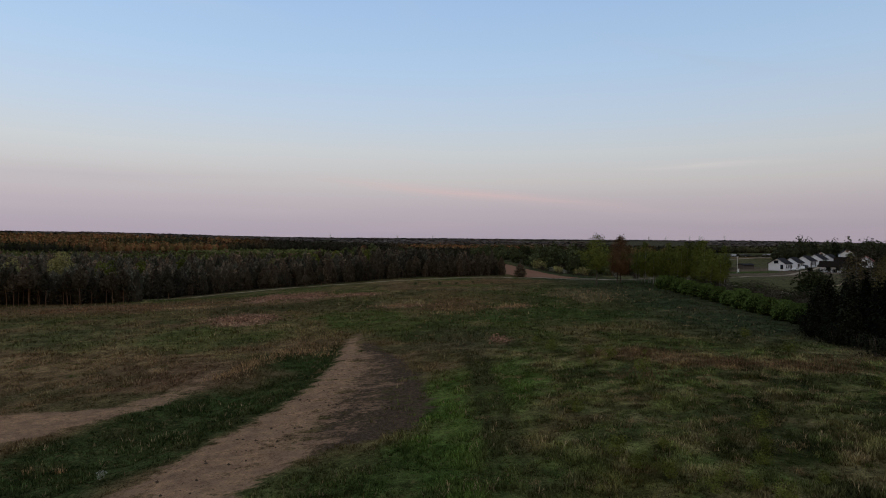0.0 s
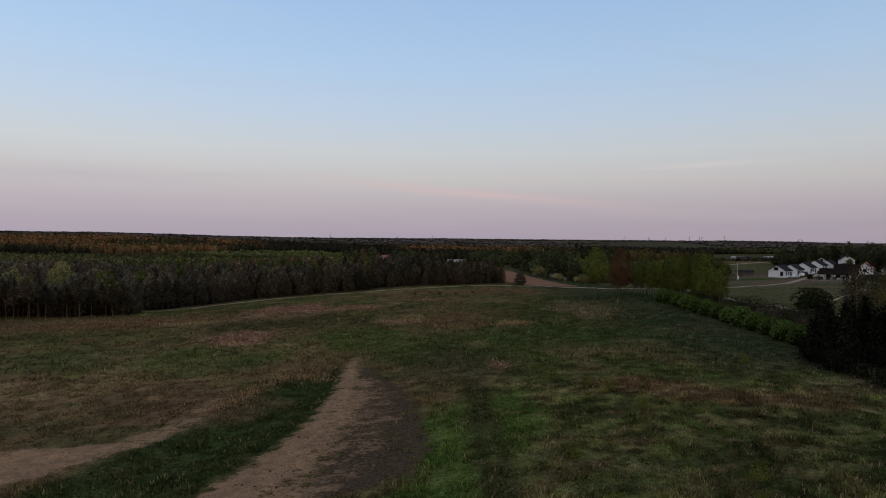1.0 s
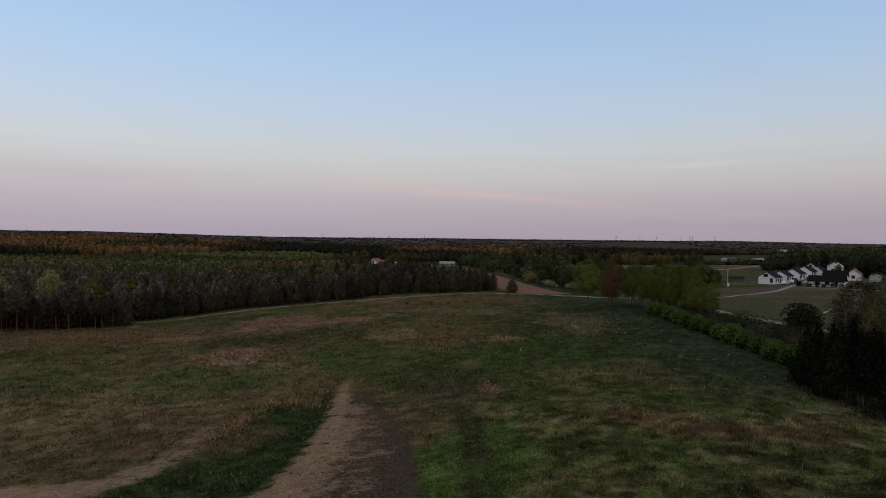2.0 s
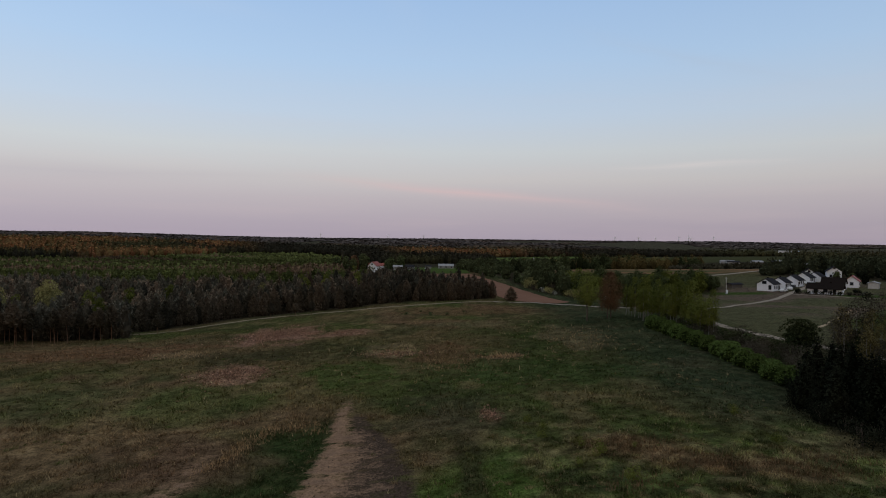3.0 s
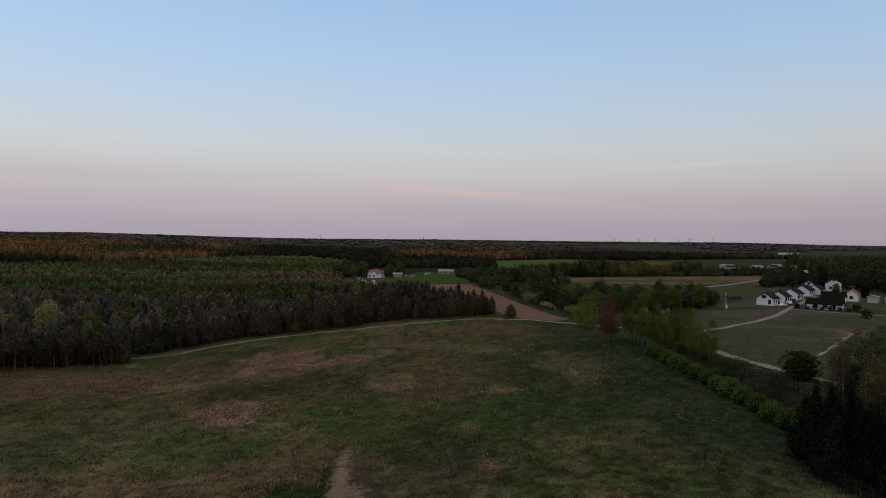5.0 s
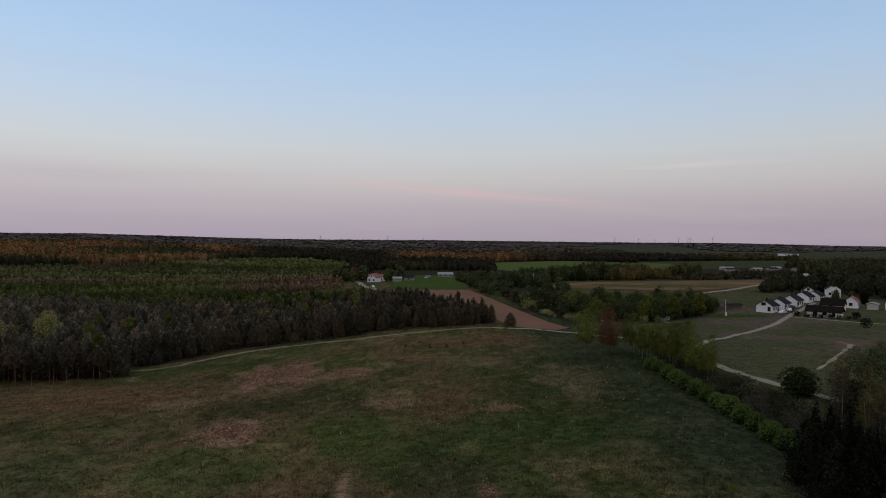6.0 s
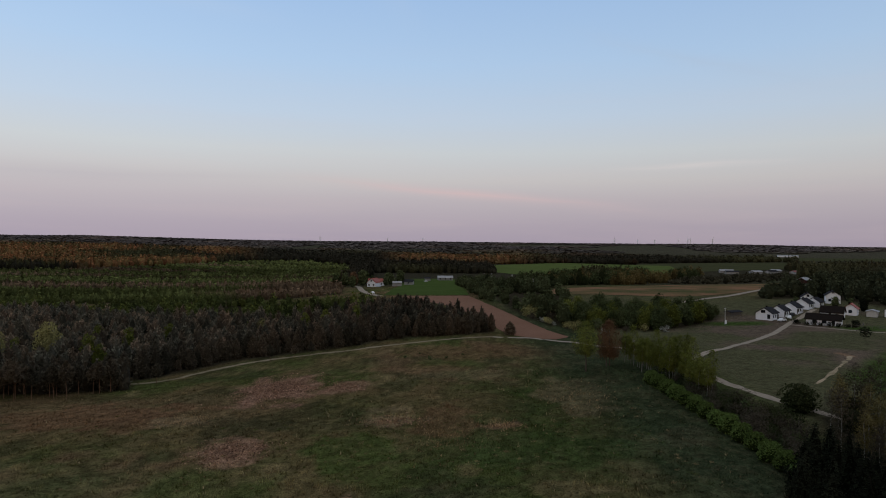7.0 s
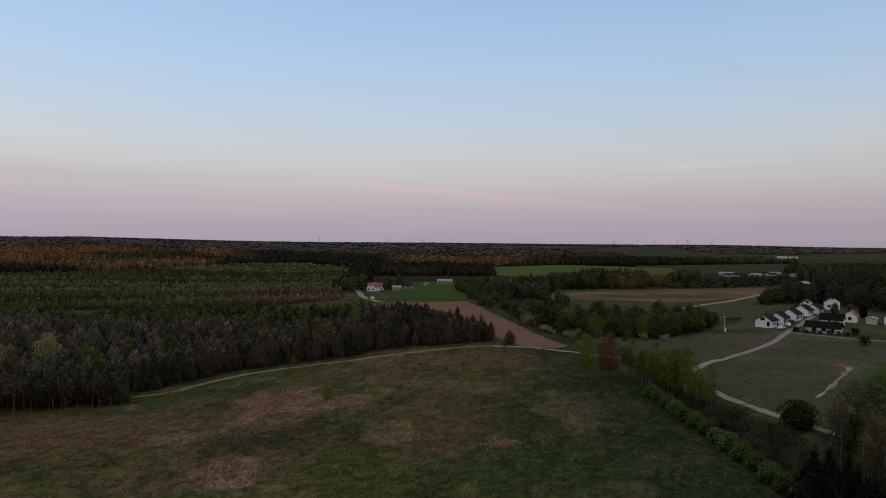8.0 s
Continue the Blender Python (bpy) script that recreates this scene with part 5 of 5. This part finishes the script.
plant([make_bush("garden_shrub", 475, 1.5, 1.3, 240, 0.22, M_SPRUCE, "low dark shrub in the bungalow garden", group="garden shrubs")],
      [(153, 247), (155, 245), (157, 243.5), (159.5, 241.5), (162, 240), (164.5, 239), (167, 238.5), (170, 242), (172, 245), (174, 248), (151, 250), (152, 253)], r, 0.8, 1.3)
plant([make_bush("bush", 470, 3.2, 2.6, 220, 0.45, M_SPRUCE, "dark round bush beside the narrow lane")], [(154, 214)], r)
plant([make_bush("bush", 471, 3.6, 1.6, 260, 0.32, M_BROAD, "upright green shrub behind the hedge")], [(59.5, 113)], r)

plant([make_bush("low_shrub", 480, 0.9, 0.8, 130, 0.2, M_BROAD, "low dark shrub on the crest of the meadow", group="shrubs on the crest")], [(-1, 178), (4, 179), (-8, 181), (9, 183), (-4, 187), (14, 176), (35.6, 74), (33, 47)], r, 0.35, 0.8)


# ---- houses ----
def part_py(name, v, f, mat, parent, label=""):
    me = bpy.data.meshes.new(name)
    me.from_pydata([tuple(map(float, p)) for p in v], [], [tuple(map(int, q)) for q in f])
    me.update()
    me.materials.append(mat)
    return part(name, me, parent, label)


def house(label, x, y, yaw, long, wide, eave, ridge, roof, wall=None, windows=(), chimney=True, door=None, category="house", over=0.45):
    """A gabled house: its ridge runs along its own x. Windows are (side, along, sill, width, height)."""
    wall = wall or M_PLASTER
    root = tagged(new(category.replace(" ", "_")), label, category)
    a, b2 = long / 2, wide / 2
    v = [(-a, -b2, -1.0), (a, -b2, -1.0), (a, b2, -1.0), (-a, b2, -1.0), (-a, -b2, eave), (a, -b2, eave), (a, b2, eave), (-a, b2, eave), (-a, 0, ridge - 0.05), (a, 0, ridge - 0.05)]
    part_py("wall", v, [(0, 1, 5, 4), (2, 3, 7, 6), (1, 2, 6, 9, 5), (3, 0, 4, 8, 7), (3, 2, 1, 0)], wall, root)
    slope = (ridge - eave) / b2
    for s in (-1, 1):
        e = [(-a - over, s * (b2 + over), eave - over * slope + 0.06), (a + over, s * (b2 + over), eave - over * slope + 0.06), (a + over, 0, ridge + 0.06), (-a - over, 0, ridge + 0.06)]
        rv = e + [(p[0], p[1], p[2] + 0.2) for p in e]
        part_py("roof", rv, [(0, 1, 2, 3), (7, 6, 5, 4), (0, 4, 5, 1), (1, 5, 6, 2), (2, 6, 7, 3), (3, 7, 4, 0)], roof, root)
    if chimney:
        part_py("chimney", *box(long * 0.15 - 0.35, long * 0.15 + 0.35, 0.4, 1.0, ridge - 1.2, ridge + 0.7), M_TILE_BROWN, root)

    def slab(nm, side_, along, sill, w, h, t0, t1, mat, parent):
        if side_ in ("front", "back"):
            s = -1 if side_ == "front" else 1
            q = box(along - w / 2, along + w / 2, *sorted((s * (b2 + t0), s * (b2 + t1))), sill, sill + h)
        else:
            s = -1 if side_ == "end0" else 1
            q = box(*sorted((s * (a + t0), s * (a + t1))), along - w / 2, along + w / 2, sill, sill + h)
        return part_py(nm, *q, mat, parent)
    for side_, along, sill, w, h in windows:
        win = slab("window", side_, along, sill, w, h, -0.1, 0.05, M_FRAME, root)
        slab("pane", side_, along, sill + 0.08, w - 0.16, h - 0.16, 0.0, 0.06, M_GLASS, win)
        slab("sill", side_, along, sill - 0.08, w + 0.16, 0.07, 0.0, 0.16, M_CONCRETE, win)
    if door:
        slab("door", door[0], door[1], 0.0, 1.1, 2.1, -0.05, 0.05, M_TIMBER, root)
    root.matrix_basis = pose(x, y, height(x, y) + 0.1, 0, 0, yaw)
    return root


W_GABLE = [("end0", 0.3, 2.9, 1.8, 1.3), ("end0", -2.0, 0.5, 1.2, 1.9), ("front", -2.2, 0.9, 1.2, 1.3), ("front", 0.2, 0.9, 1.2, 1.3), ("front", 2.4, 0.2, 1.0, 2.1)]
house("white new house with dark gabled roof and balcony window", 147.5, 266.5, 41, 7.6, 6.8, 2.8, 5.0, M_TILE_DARK, windows=W_GABLE, door=("front", 3.2))
house("white house with dark gabled roof in the row", 158, 275, 41, 7.2, 6.4, 2.6, 4.7, M_TILE_DARK, windows=W_GABLE[2:], door=("front", -3.2))
house("white house with dark gabled roof in the row", 169, 284, 41, 7.8, 6.8, 2.7, 4.9, M_TILE_DARK, windows=W_GABLE[2:], door=("front", -3.4))
house("white house with dark roof further down the lane", 183, 298, 41, 7.8, 6.8, 2.6, 4.8, M_TILE_DARK, windows=W_GABLE[2:])
house("small white house with dark roof behind the row", 192.5, 304, 41, 7.0, 6.0, 2.4, 4.4, M_TILE_DARK, windows=W_GABLE[2:4])
house("white gabled house with dark roof behind the row", 198.5, 320, 62, 7.0, 6.0, 2.9, 5.0, M_TILE_DARK, windows=[("end0", 0, 3.2, 1.2, 1.2)])
house("tall white two-storey house with dark gabled roof", 210.5, 318, 62, 7.5, 6.6, 4.0, 6.3, M_TILE_DARK, windows=[("end0", -1.5, 1.0, 1.2, 1.3), ("end0", 1.5, 1.0, 1.2, 1.3), ("end0", 0, 5.2, 1.1, 1.2)])
house("low bungalow with large dark brown roof and white walls", 161.8, 249.3, -41, 12.0, 6.8, 2.2, 4.1, M_TILE_BROWN, windows=[("front", -3.0, 0.7, 1.6, 1.4), ("front", 0.4, 0.7, 1.6, 1.4), ("front", 3.6, 0.1, 1.1, 2.1)], over=0.7)
house("white house with large dark roof behind the bungalow", 177, 267, -41, 8.5, 7.0, 2.6, 5.0, M_TILE_BROWN, windows=[("end1", 0, 3.2, 1.2, 1.3), ("end1", -2.0, 0.8, 1.2, 1.3), ("front", 2, 0.8, 1.4, 1.3)], over=0.5)
house("white house with red tiled roof", 191.5, 276, 49, 6.0, 5.2, 2.9, 5.0, M_TILE_RED, windows=[("end0", 0, 0.9, 1.4, 1.4), ("front", 0, 0.9, 1.4, 1.3)])
house("white house with dark roof beside the trees", 206, 267, 35, 8.0, 7.0, 3.0, 5.4, M_TILE_DARK, windows=[("end0", 0, 0.9, 1.4, 1.4), ("front", 0, 0.9, 1.4, 1.3)])
house("low grey shed with flat pitched roof", 197, 270, 49, 5.0, 4.0, 2.2, 2.8, M_SHEET, M_CONCRETE, chimney=False, category="shed")
house("low timber shed behind the row of houses", 139, 280, 30, 8, 3.0, 1.4, 1.9, M_TILE_DARK, M_TIMBER, chimney=False, category="shed")
house("white farmhouse with red tiled roof", -48, 497, 70, 10, 7.5, 3.6, 6.8, M_TILE_RED, windows=[("end0", -2, 1, 1.3, 1.4), ("end0", 2, 1, 1.3, 1.4), ("end0", 0, 4.4, 1.2, 1.2)])
house("pale farm building with reddish roof behind the farmhouse", -49, 530, 5, 14, 8, 4.0, 6.0, M_TILE_RED, windows=[("front", -4, 1, 1.3, 1.4), ("front", 0, 1, 1.3, 1.4), ("front", 4, 1, 1.3, 1.4)])
house("small white farm shed with pale roof", -30, 508, 10, 7, 5, 2.6, 3.8, M_SHEET, M_GREY_WALL, chimney=False, category="shed")
house("small dark-roofed house in the farmyard", -22, 560, -10, 8, 6, 2.8, 4.6, M_TILE_DARK, M_GREY_WALL, windows=[("front", 0, 1, 1.3, 1.3)])
house("long white house with grey roof across the crop field", 14, 700, 3, 17, 8, 2.8, 5.0, M_SHEET, M_GREY_WALL, windows=[("front", -6, 1, 1.5, 1.4), ("front", 0, 1, 1.5, 1.4), ("front", 6, 1, 1.5, 1.4)])
house("white garage beside the long house", -6, 685, 3, 6, 6, 2.8, 3.6, M_TILE_DARK, M_GREY_WALL, chimney=False, category="shed")
for i, (hx, hy, hl, kind) in enumerate(((395, 800, 16, M_TILE_DARK), (422, 790, 14, M_SHEET), (448, 800, 18, M_TILE_DARK), (412, 850, 18, M_SHEET), (470, 830, 14, M_SHEET), (462, 770, 14, M_TILE_RED))):
    house(("long pale farm shed with sheet roof", "white farm building with pale roof", "low farm building with dark roof", "long pale farm shed with sheet roof", "white farm building with pale roof", "farm building with red roof")[i],
          hx, hy, 20 * (i % 3) - 10, hl, 8, 2.6, 4.2, kind, M_GREY_WALL, chimney=False, category="shed")
M_BARN = plain_material("dark_red_boards", (0.05, 0.024, 0.021), (0.085, 0.036, 0.03), 1.2, 0.9)
house("dark red barn with pale sheet roof among trees", 338, 550, 35, 11, 7, 2.8, 4.8, M_SHEET, M_BARN, chimney=False, category="barn")
house("long white hall beside the lakeside meadow", 1080, 1840, -25, 55, 14, 4, 6, M_SHEET, chimney=False, category="hall")


# ---- cars, poles, fences ----
def car(label, x, y, yaw, paint):
    root = tagged(new("car"), label, "car")
    prof = [(-2.1, 0.35), (-2.1, 0.85), (-1.2, 0.95), (-0.6, 1.45), (1.0, 1.48), (1.7, 0.95), (2.1, 0.85), (2.1, 0.35)]
    v = [(px, s * (0.85 if pz < 1.2 else 0.68), pz) for s in (-1, 1) for px, pz in prof]
    n = len(prof)
    part_py("body", v, [tuple(range(n)), tuple(range(2 * n - 1, n - 1, -1))] + [(i, i + n, (i + 1) % n + n, (i + 1) % n) for i in range(n)], paint, root)
    for s in (-1, 1):
        part_py("side_window", *box(-0.85, 1.15, *sorted((s * 0.74, s * 0.80)), 0.98, 1.36), M_GLASS, root)
    for wx in (-1.3, 1.3):
        for s in (-1, 1):
            vv, ff = tube([(wx, s * 0.72, 0.32), (wx, s * 0.74, 0.32), (wx, s * 0.88, 0.32), (wx, s * 0.9, 0.32)], [0.05, 0.32, 0.32, 0.05], 12)
            part("wheel", mesh_np("wheel", vv, ff, M_RUBBER), root)
    root.matrix_basis = pose(x, y, height(x, y) + 0.1, 0, 0, yaw)


car("white car parked before the first house", 149.5, 258.5, 30, M_CAR)
car("white car parked beside the lane", 157, 266, 60, M_CAR)
car("dark car parked before the row of houses", 163, 274, 50, M_CAR_DARK)
car("white car parked in the farmyard", -8, 655, 0, M_CAR)
car("white car on the farm drive", -38, 385, 110, M_CAR)


def pole(label, x, y, h, boxed=False):
    root = tagged(new("utility_pole"), label, "pole", "utility poles")
    part("shaft", mesh_np("shaft", *tube([(0, 0, -0.5), (0, 0, h * 0.5), (0, 0, h)], [0.16, 0.13, 0.1], 8), M_CONCRETE, soft=True), root)
    part_py("crossarm", *box(-0.7, 0.7, -0.06, 0.06, h - 0.5, h - 0.38), M_CONCRETE, root)
    for px in (-0.6, 0.6):
        part("insulator", mesh_np("insulator", *tube([(px, 0, h - 0.38), (px, 0, h - 0.2)], [0.05, 0.04], 6), M_PLASTER), root)
    if boxed:
        part_py("meter_box", *box(-0.55, 0.55, -0.45, -0.15, 0.3, 1.7), M_PLASTER, root, "white cabinet at the pole's foot")
    root.matrix_basis = pose(x, y, height(x, y), 0, 0, 35)


pole("concrete utility pole with a white cabinet", 122.5, 253.5, 7.0, True)
for px, py, ph in ((58, 600, 10), (45, 534, 10), (59, 455, 9.5), (63, 383, 9)):
    pole("pale concrete utility pole above valley shrubs", px, py, ph)


def fence(label, pts, h=1.2, gap=2.5):
    root = tagged(new("fence"), label, "fence")
    c = dense(pts, gap)
    base = c[0]
    zs = land(c[:, 0], c[:, 1])
    for p, z in zip(c, zs):
        d = p - base
        part_py("post", *box(d[0] - 0.05, d[0] + 0.05, d[1] - 0.05, d[1] + 0.05, z - zs[0] - 0.3, z - zs[0] + h), M_TIMBER, root)
    for k in (0.35, 0.7, 0.95):
        part("rail", mesh_np("rail", *tube(np.column_stack([c - base, zs - zs[0] + h * k]), [0.05] * len(c), 4), M_TIMBER), root)
    root.matrix_basis = pose(base[0], base[1], zs[0])


fence("dark wooden fence behind the first house", [(118, 275), (128, 272), (139, 268)])
fence("dark garden fence before the bungalow", [(152, 248), (158, 243), (168, 238), (176, 246)])
fence("dark garden fence along the narrow lane", [(170, 236), (182, 230), (200, 226)])


def turbine(x, y, h, turn):
    root = tagged(new("wind_turbine"), "distant white wind turbine on the horizon", "wind turbine", "wind turbines on the horizon")
    part("tower", mesh_np("tower", *tube([(0, 0, -2), (0, 0, h / 2), (0, 0, h)], [3.0, 2.6, 2.2], 8), M_TURBINE, soft=True), root)
    part_py("nacelle", *box(-1.6, 1.6, -3, 3, h - 0.5, h + 2.5), M_TURBINE, root)
    for i in range(3):
        a = radians(turn + 120 * i)
        d = np.array((math.sin(a), 0, math.cos(a)))
        part("blade", mesh_np("blade", *tube([np.array((0, -3.4, h + 1)), np.array((0, -3.4, h + 1)) + d * h * 0.25, np.array((0, -3.4, h + 1)) + d * h * 0.55], [0.7, 0.9, 0.2], 4), M_TURBINE), root)
    root.matrix_basis = pose(x, y, height(x, y), 0, 0, 10)


for i, k in enumerate((0.298, 0.337, 0.365, 0.404, 0.420, 0.424, 0.461, -0.075, -0.017, -0.185)):
    turbine(k * 4350, 4350, (34, 30, 27, 33, 38, 34, 42, 26, 26, 30)[i], 25 * i)

# ---- weeds, tufts and clods on the meadow ----
weeds = [make_bush("weed_clump", 500 + i, 1.0, 0.6, 1000, 0.045, (M_WEED, M_BIRCH)[i], ("leafy yellow-green weed clump in the grass", "leafy green weed clump in the grass")[i], "plant", "weed clumps on the meadow", twigs=False) for i in range(2)]
plant(weeds, [(10.9, 70), (12, 67), (13.4, 56), (16, 58), (17.1, 51.5), (10.2, 31.4), (13.5, 28.9), (12.6, 28), (14.6, 28.2), (18, 28.4), (34.4, 60.5), (35.6, 72), (11.3, 30), (9.6, 33), (16.2, 30.5), (12.2, 33.5), (17.5, 33), (19, 36), (15, 26.5), (11.5, 64), (14.8, 61), (20, 60), (9, 41), (33, 45)], r, 0.6, 1.5)


def blades(r_, x, y, h, colour, per, lean, wide):
    """Grass: each tuft a few thin pointed blades."""
    n = len(x)
    base = np.stack([x, y, land(x, y) - 0.03], 1)
    vs, ts = [], []
    for k in range(per):
        a = r_.uniform(0, 2 * math.pi, n)
        off = np.stack([np.cos(a), np.sin(a), np.zeros(n)], 1)
        hh = h * r_.uniform(0.6, 1.2, n)
        tip = base + off * (lean * hh)[:, None] + np.stack([np.zeros(n), np.zeros(n), hh], 1)
        s = np.stack([-np.sin(a), np.cos(a), np.zeros(n)], 1) * (wide * r_.uniform(0.7, 1.3, n))[:, None]
        foot = base + off * 0.06
        vs.append(np.stack([foot - s, foot + s, tip], 1))
        ts.append(np.repeat(colour[:, None], 3, 1))
    v = np.concatenate(vs).reshape(-1, 3)
    return v, np.arange(len(v)).reshape(-1, 3), np.concatenate(ts).reshape(-1, 3)


def turf(name, count, y0, y1, power, tall_, half_w, per, label):
    y = y0 + (y1 - y0) * r.uniform(0, 1, count) ** power
    x = r.uniform(-1, 1, count) * (y * 0.80 + 2)
    lump = fbm(x, y, 1.6, 3, 87)
    ok = (x < 47 + 0.02 * y) & (lump + 0.4 * r.uniform(0, 1, count) > 0.5)
    x, y, lump = x[ok], y[ok], lump[ok]
    c, k = cover(x, y)
    ok = (k[:, 0] < 0.4) & (r.uniform(0, 1, len(x)) > k[:, 1] * 0.9)
    x, y, c, k, lump = x[ok], y[ok], c[ok], k[ok], lump[ok]
    sere = r.uniform(0, 1, len(x)) < 0.01 + 0.045 * k[:, 2]
    c = np.where(sere[:, None], np.array((0.17, 0.135, 0.075)), c * 1.05) * (r.uniform(0.75, 1.25, len(x)) * (0.5 + 1.0 * smooth(0.32, 0.72, lump)))[:, None]
    h = tall_ * (0.25 + 1.5 * smooth(0.3, 0.75, lump)) * (1 + 0.3 * sere)
    v_, f_, t_ = blades(r, x, y, h, c, per, 0.8, half_w)
    tagged(new(name, mesh_np(name, v_, f_, M_GRASS, t_)), label, "grass", kind="stuff")


turf("meadow_grass", 125000, 21, 75, 1.45, 0.19, 0.036, 3, "uneven short meadow grass with dry stems")
turf("far_meadow_grass", 42000, 75, 160, 1.2, 0.3, 0.05, 3, "rough meadow grass towards the pines")
# taller straw along the rim of the gully and in the dry patches
n = 620
k = np.clip(np.round(r.uniform(0, 1, n) * 16) / 16 + r.normal(size=n) * 0.012, 0, 1)
line = dense([(-23, 62), (-21.6, 64), (-20.8, 69), (-19.3, 73), (-16, 74.5), (-13.2, 72.5)], 0.5)
p = line[(k * (len(line) - 1)).astype(int)] + r.normal(size=(n, 2)) * np.array((0.7, 0.9))
extra = np.concatenate([np.array((a, b_)) + r.normal(size=(200 if c_ > 1 else 14, 2)) * np.array((c_, d_)) for a, b_, c_, d_ in ((-7.5, 115.5, 3, 1.6), (-48.5, 118, 3.2, 2.0), (31, 130, 5, 8), (13, 111, 2, 1.3), (3, 106, 4, 5), (-26.6, 39.7, 0.3, 0.2), (-24.9, 39.5, 0.3, 0.2))])
p = np.concatenate([p, extra])
tc = np.array((0.38, 0.26, 0.14)) * r.uniform(0.6, 1.25, (len(p), 1))
v, f, t = blades(r, p[:, 0], p[:, 1], np.full(len(p), 0.48) * r.uniform(0.4, 1.3, len(p)), tc, 4, 0.5, 0.026)
tagged(new("straw_grass", mesh_np("straw_grass", v, f, M_GRASS, t)), "tall dry straw-coloured grass along the gully rim", "grass", kind="stuff")
plant([make_bush("flowering_weed", 505, 0.5, 0.3, 160, 0.05, M_BLOSSOM, "small white-flowering plant in the gully grass", "plant", twigs=False)], [(-20.4, 36.5)], r)
# upright rusty stalks of last year's sorrel
q = np.concatenate([np.array((a, b_)) + r.normal(size=(k, 2)) * np.array((c_, d_)) for a, b_, c_, d_, k in ((20, 61, 2.6, 1.8, 420), (26, 56, 2.6, 1.3, 420), (33, 53.5, 2.8, 1.4, 300), (38, 57, 2.6, 1.6, 200), (17, 51, 1.6, 1.4, 160), (2, 112, 3.6, 6, 700), (15, 186, 11, 8, 500), (-62, 120, 10, 6, 500))])
v, f, t = blades(r, q[:, 0], q[:, 1], 0.42 * r.uniform(0.4, 1.2, len(q)), np.array((0.17, 0.108, 0.06)) * r.uniform(0.5, 1.3, (len(q), 1)), 4, 0.28, 0.02)
tagged(new("dry_stalks", mesh_np("dry_stalks", v, f, M_GRASS, t)), "rust-brown dry stalks standing in the meadow", "plants", kind="stuff")
# hummocks of old grass
hx, hy = [], []
for a, b_, c_, d_, k in ((15, 44, 7, 11, 260), (24, 36, 8, 8, 200), (11, 58, 6, 8, 70), (-40, 70, 14, 12, 130), (-20, 100, 16, 12, 120), (10, 100, 14, 14, 140), (30, 110, 9, 16, 90), (-45, 95, 14, 10, 90)):
    hx.append(a + c_ * r.normal(size=k)), hy.append(b_ + d_ * r.normal(size=k))
hx, hy = np.concatenate(hx), np.clip(np.concatenate(hy), 24, 165)
ok = hx < 44
hx, hy = hx[ok], hy[ok]
kind = r.uniform(0, 1, (len(hx), 1))
hc = np.where(kind < 0.45, np.array((0.24, 0.18, 0.095)), np.where(kind < 0.8, np.array((0.10, 0.105, 0.035)), np.array((0.06, 0.085, 0.02)))) * r.uniform(0.6, 1.2, (len(hx), 1))
wide_h = r.uniform(0.1, 0.3, len(hx))
per_h = 70
px_ = np.repeat(hx, per_h) + np.repeat(wide_h, per_h) * r.normal(size=len(hx) * per_h)
py_ = np.repeat(hy, per_h) + np.repeat(wide_h, per_h) * r.normal(size=len(hx) * per_h)
v, f, t = blades(r, px_, py_, np.repeat(wide_h * 0.7 + 0.06, per_h), np.repeat(hc, per_h, 0), 1, 0.9, 0.016)
tagged(new("tussocks", mesh_np("tussocks", v, f, M_GRASS, t)), "pale hummocks of old grass in the meadow", "grass", kind="stuff")
# withered broad leaves covering the reddish patches
dx, dy = [], []
for a, b_, c_, d_, k in ((-36, 145, 4.4, 7.0, 3600), (-20.5, 144, 2.2, 3.6, 700), (-33, 101, 3.0, 2.8, 1100), (-7, 115, 3.0, 2.0, 400), (7, 74.5, 0.6, 1.4, 120)):
    dx.append(a + c_ * r.normal(size=k)), dy.append(b_ + d_ * r.normal(size=k))
dx, dy = np.concatenate(dx), np.concatenate(dy)
v, f = cards(r, np.stack([dx, dy, land(dx, dy) + 0.1], 1), 0.2)
t = np.repeat(np.array((0.33, 0.2, 0.14)) * r.uniform(0.4, 1.2, (len(dx), 1)), 4, 0)
tagged(new("withered_weeds", mesh_np("withered_weeds", v, f, M_GRASS, t)), "withered pinkish-brown weeds lying in patches", "plants", kind="stuff")
# clods and stones lying on the sand
pts = []
while len(pts) < 800:
    i = int(r.integers(0, 5))
    q = np.array(SAND_PATH[i]) + (np.array(SAND_PATH[i + 1]) - np.array(SAND_PATH[i])) * r.uniform() + r.normal(size=2) * np.array((1.5, 0.6))
    pts.append(q)
pts = np.array(pts)
vs, fs = [], []
zc = land(pts[:, 0], pts[:, 1])
octa = np.array([(1, 0, 0), (0, 1, 0), (-1, 0, 0), (0, -1, 0), (0, 0, 0.8), (0, 0, -0.5)], float)
of = np.array([(0, 1, 4), (1, 2, 4), (2, 3, 4), (3, 0, 4), (1, 0, 5), (2, 1, 5), (3, 2, 5), (0, 3, 5)])
for i, q in enumerate(pts):
    s = 0.018 + 0.13 * r.uniform() ** 12
    vs.append(octa * s * r.uniform(0.6, 1.3, (6, 3)) + np.array((q[0], q[1], zc[i] + 0.02)))
    fs.append(of + 6 * i)
tagged(new("clods", mesh_np("clods", np.concatenate(vs), np.concatenate(fs), M_CLOD)), "dark clods and small stones scattered on sand", "stones", kind="stuff")
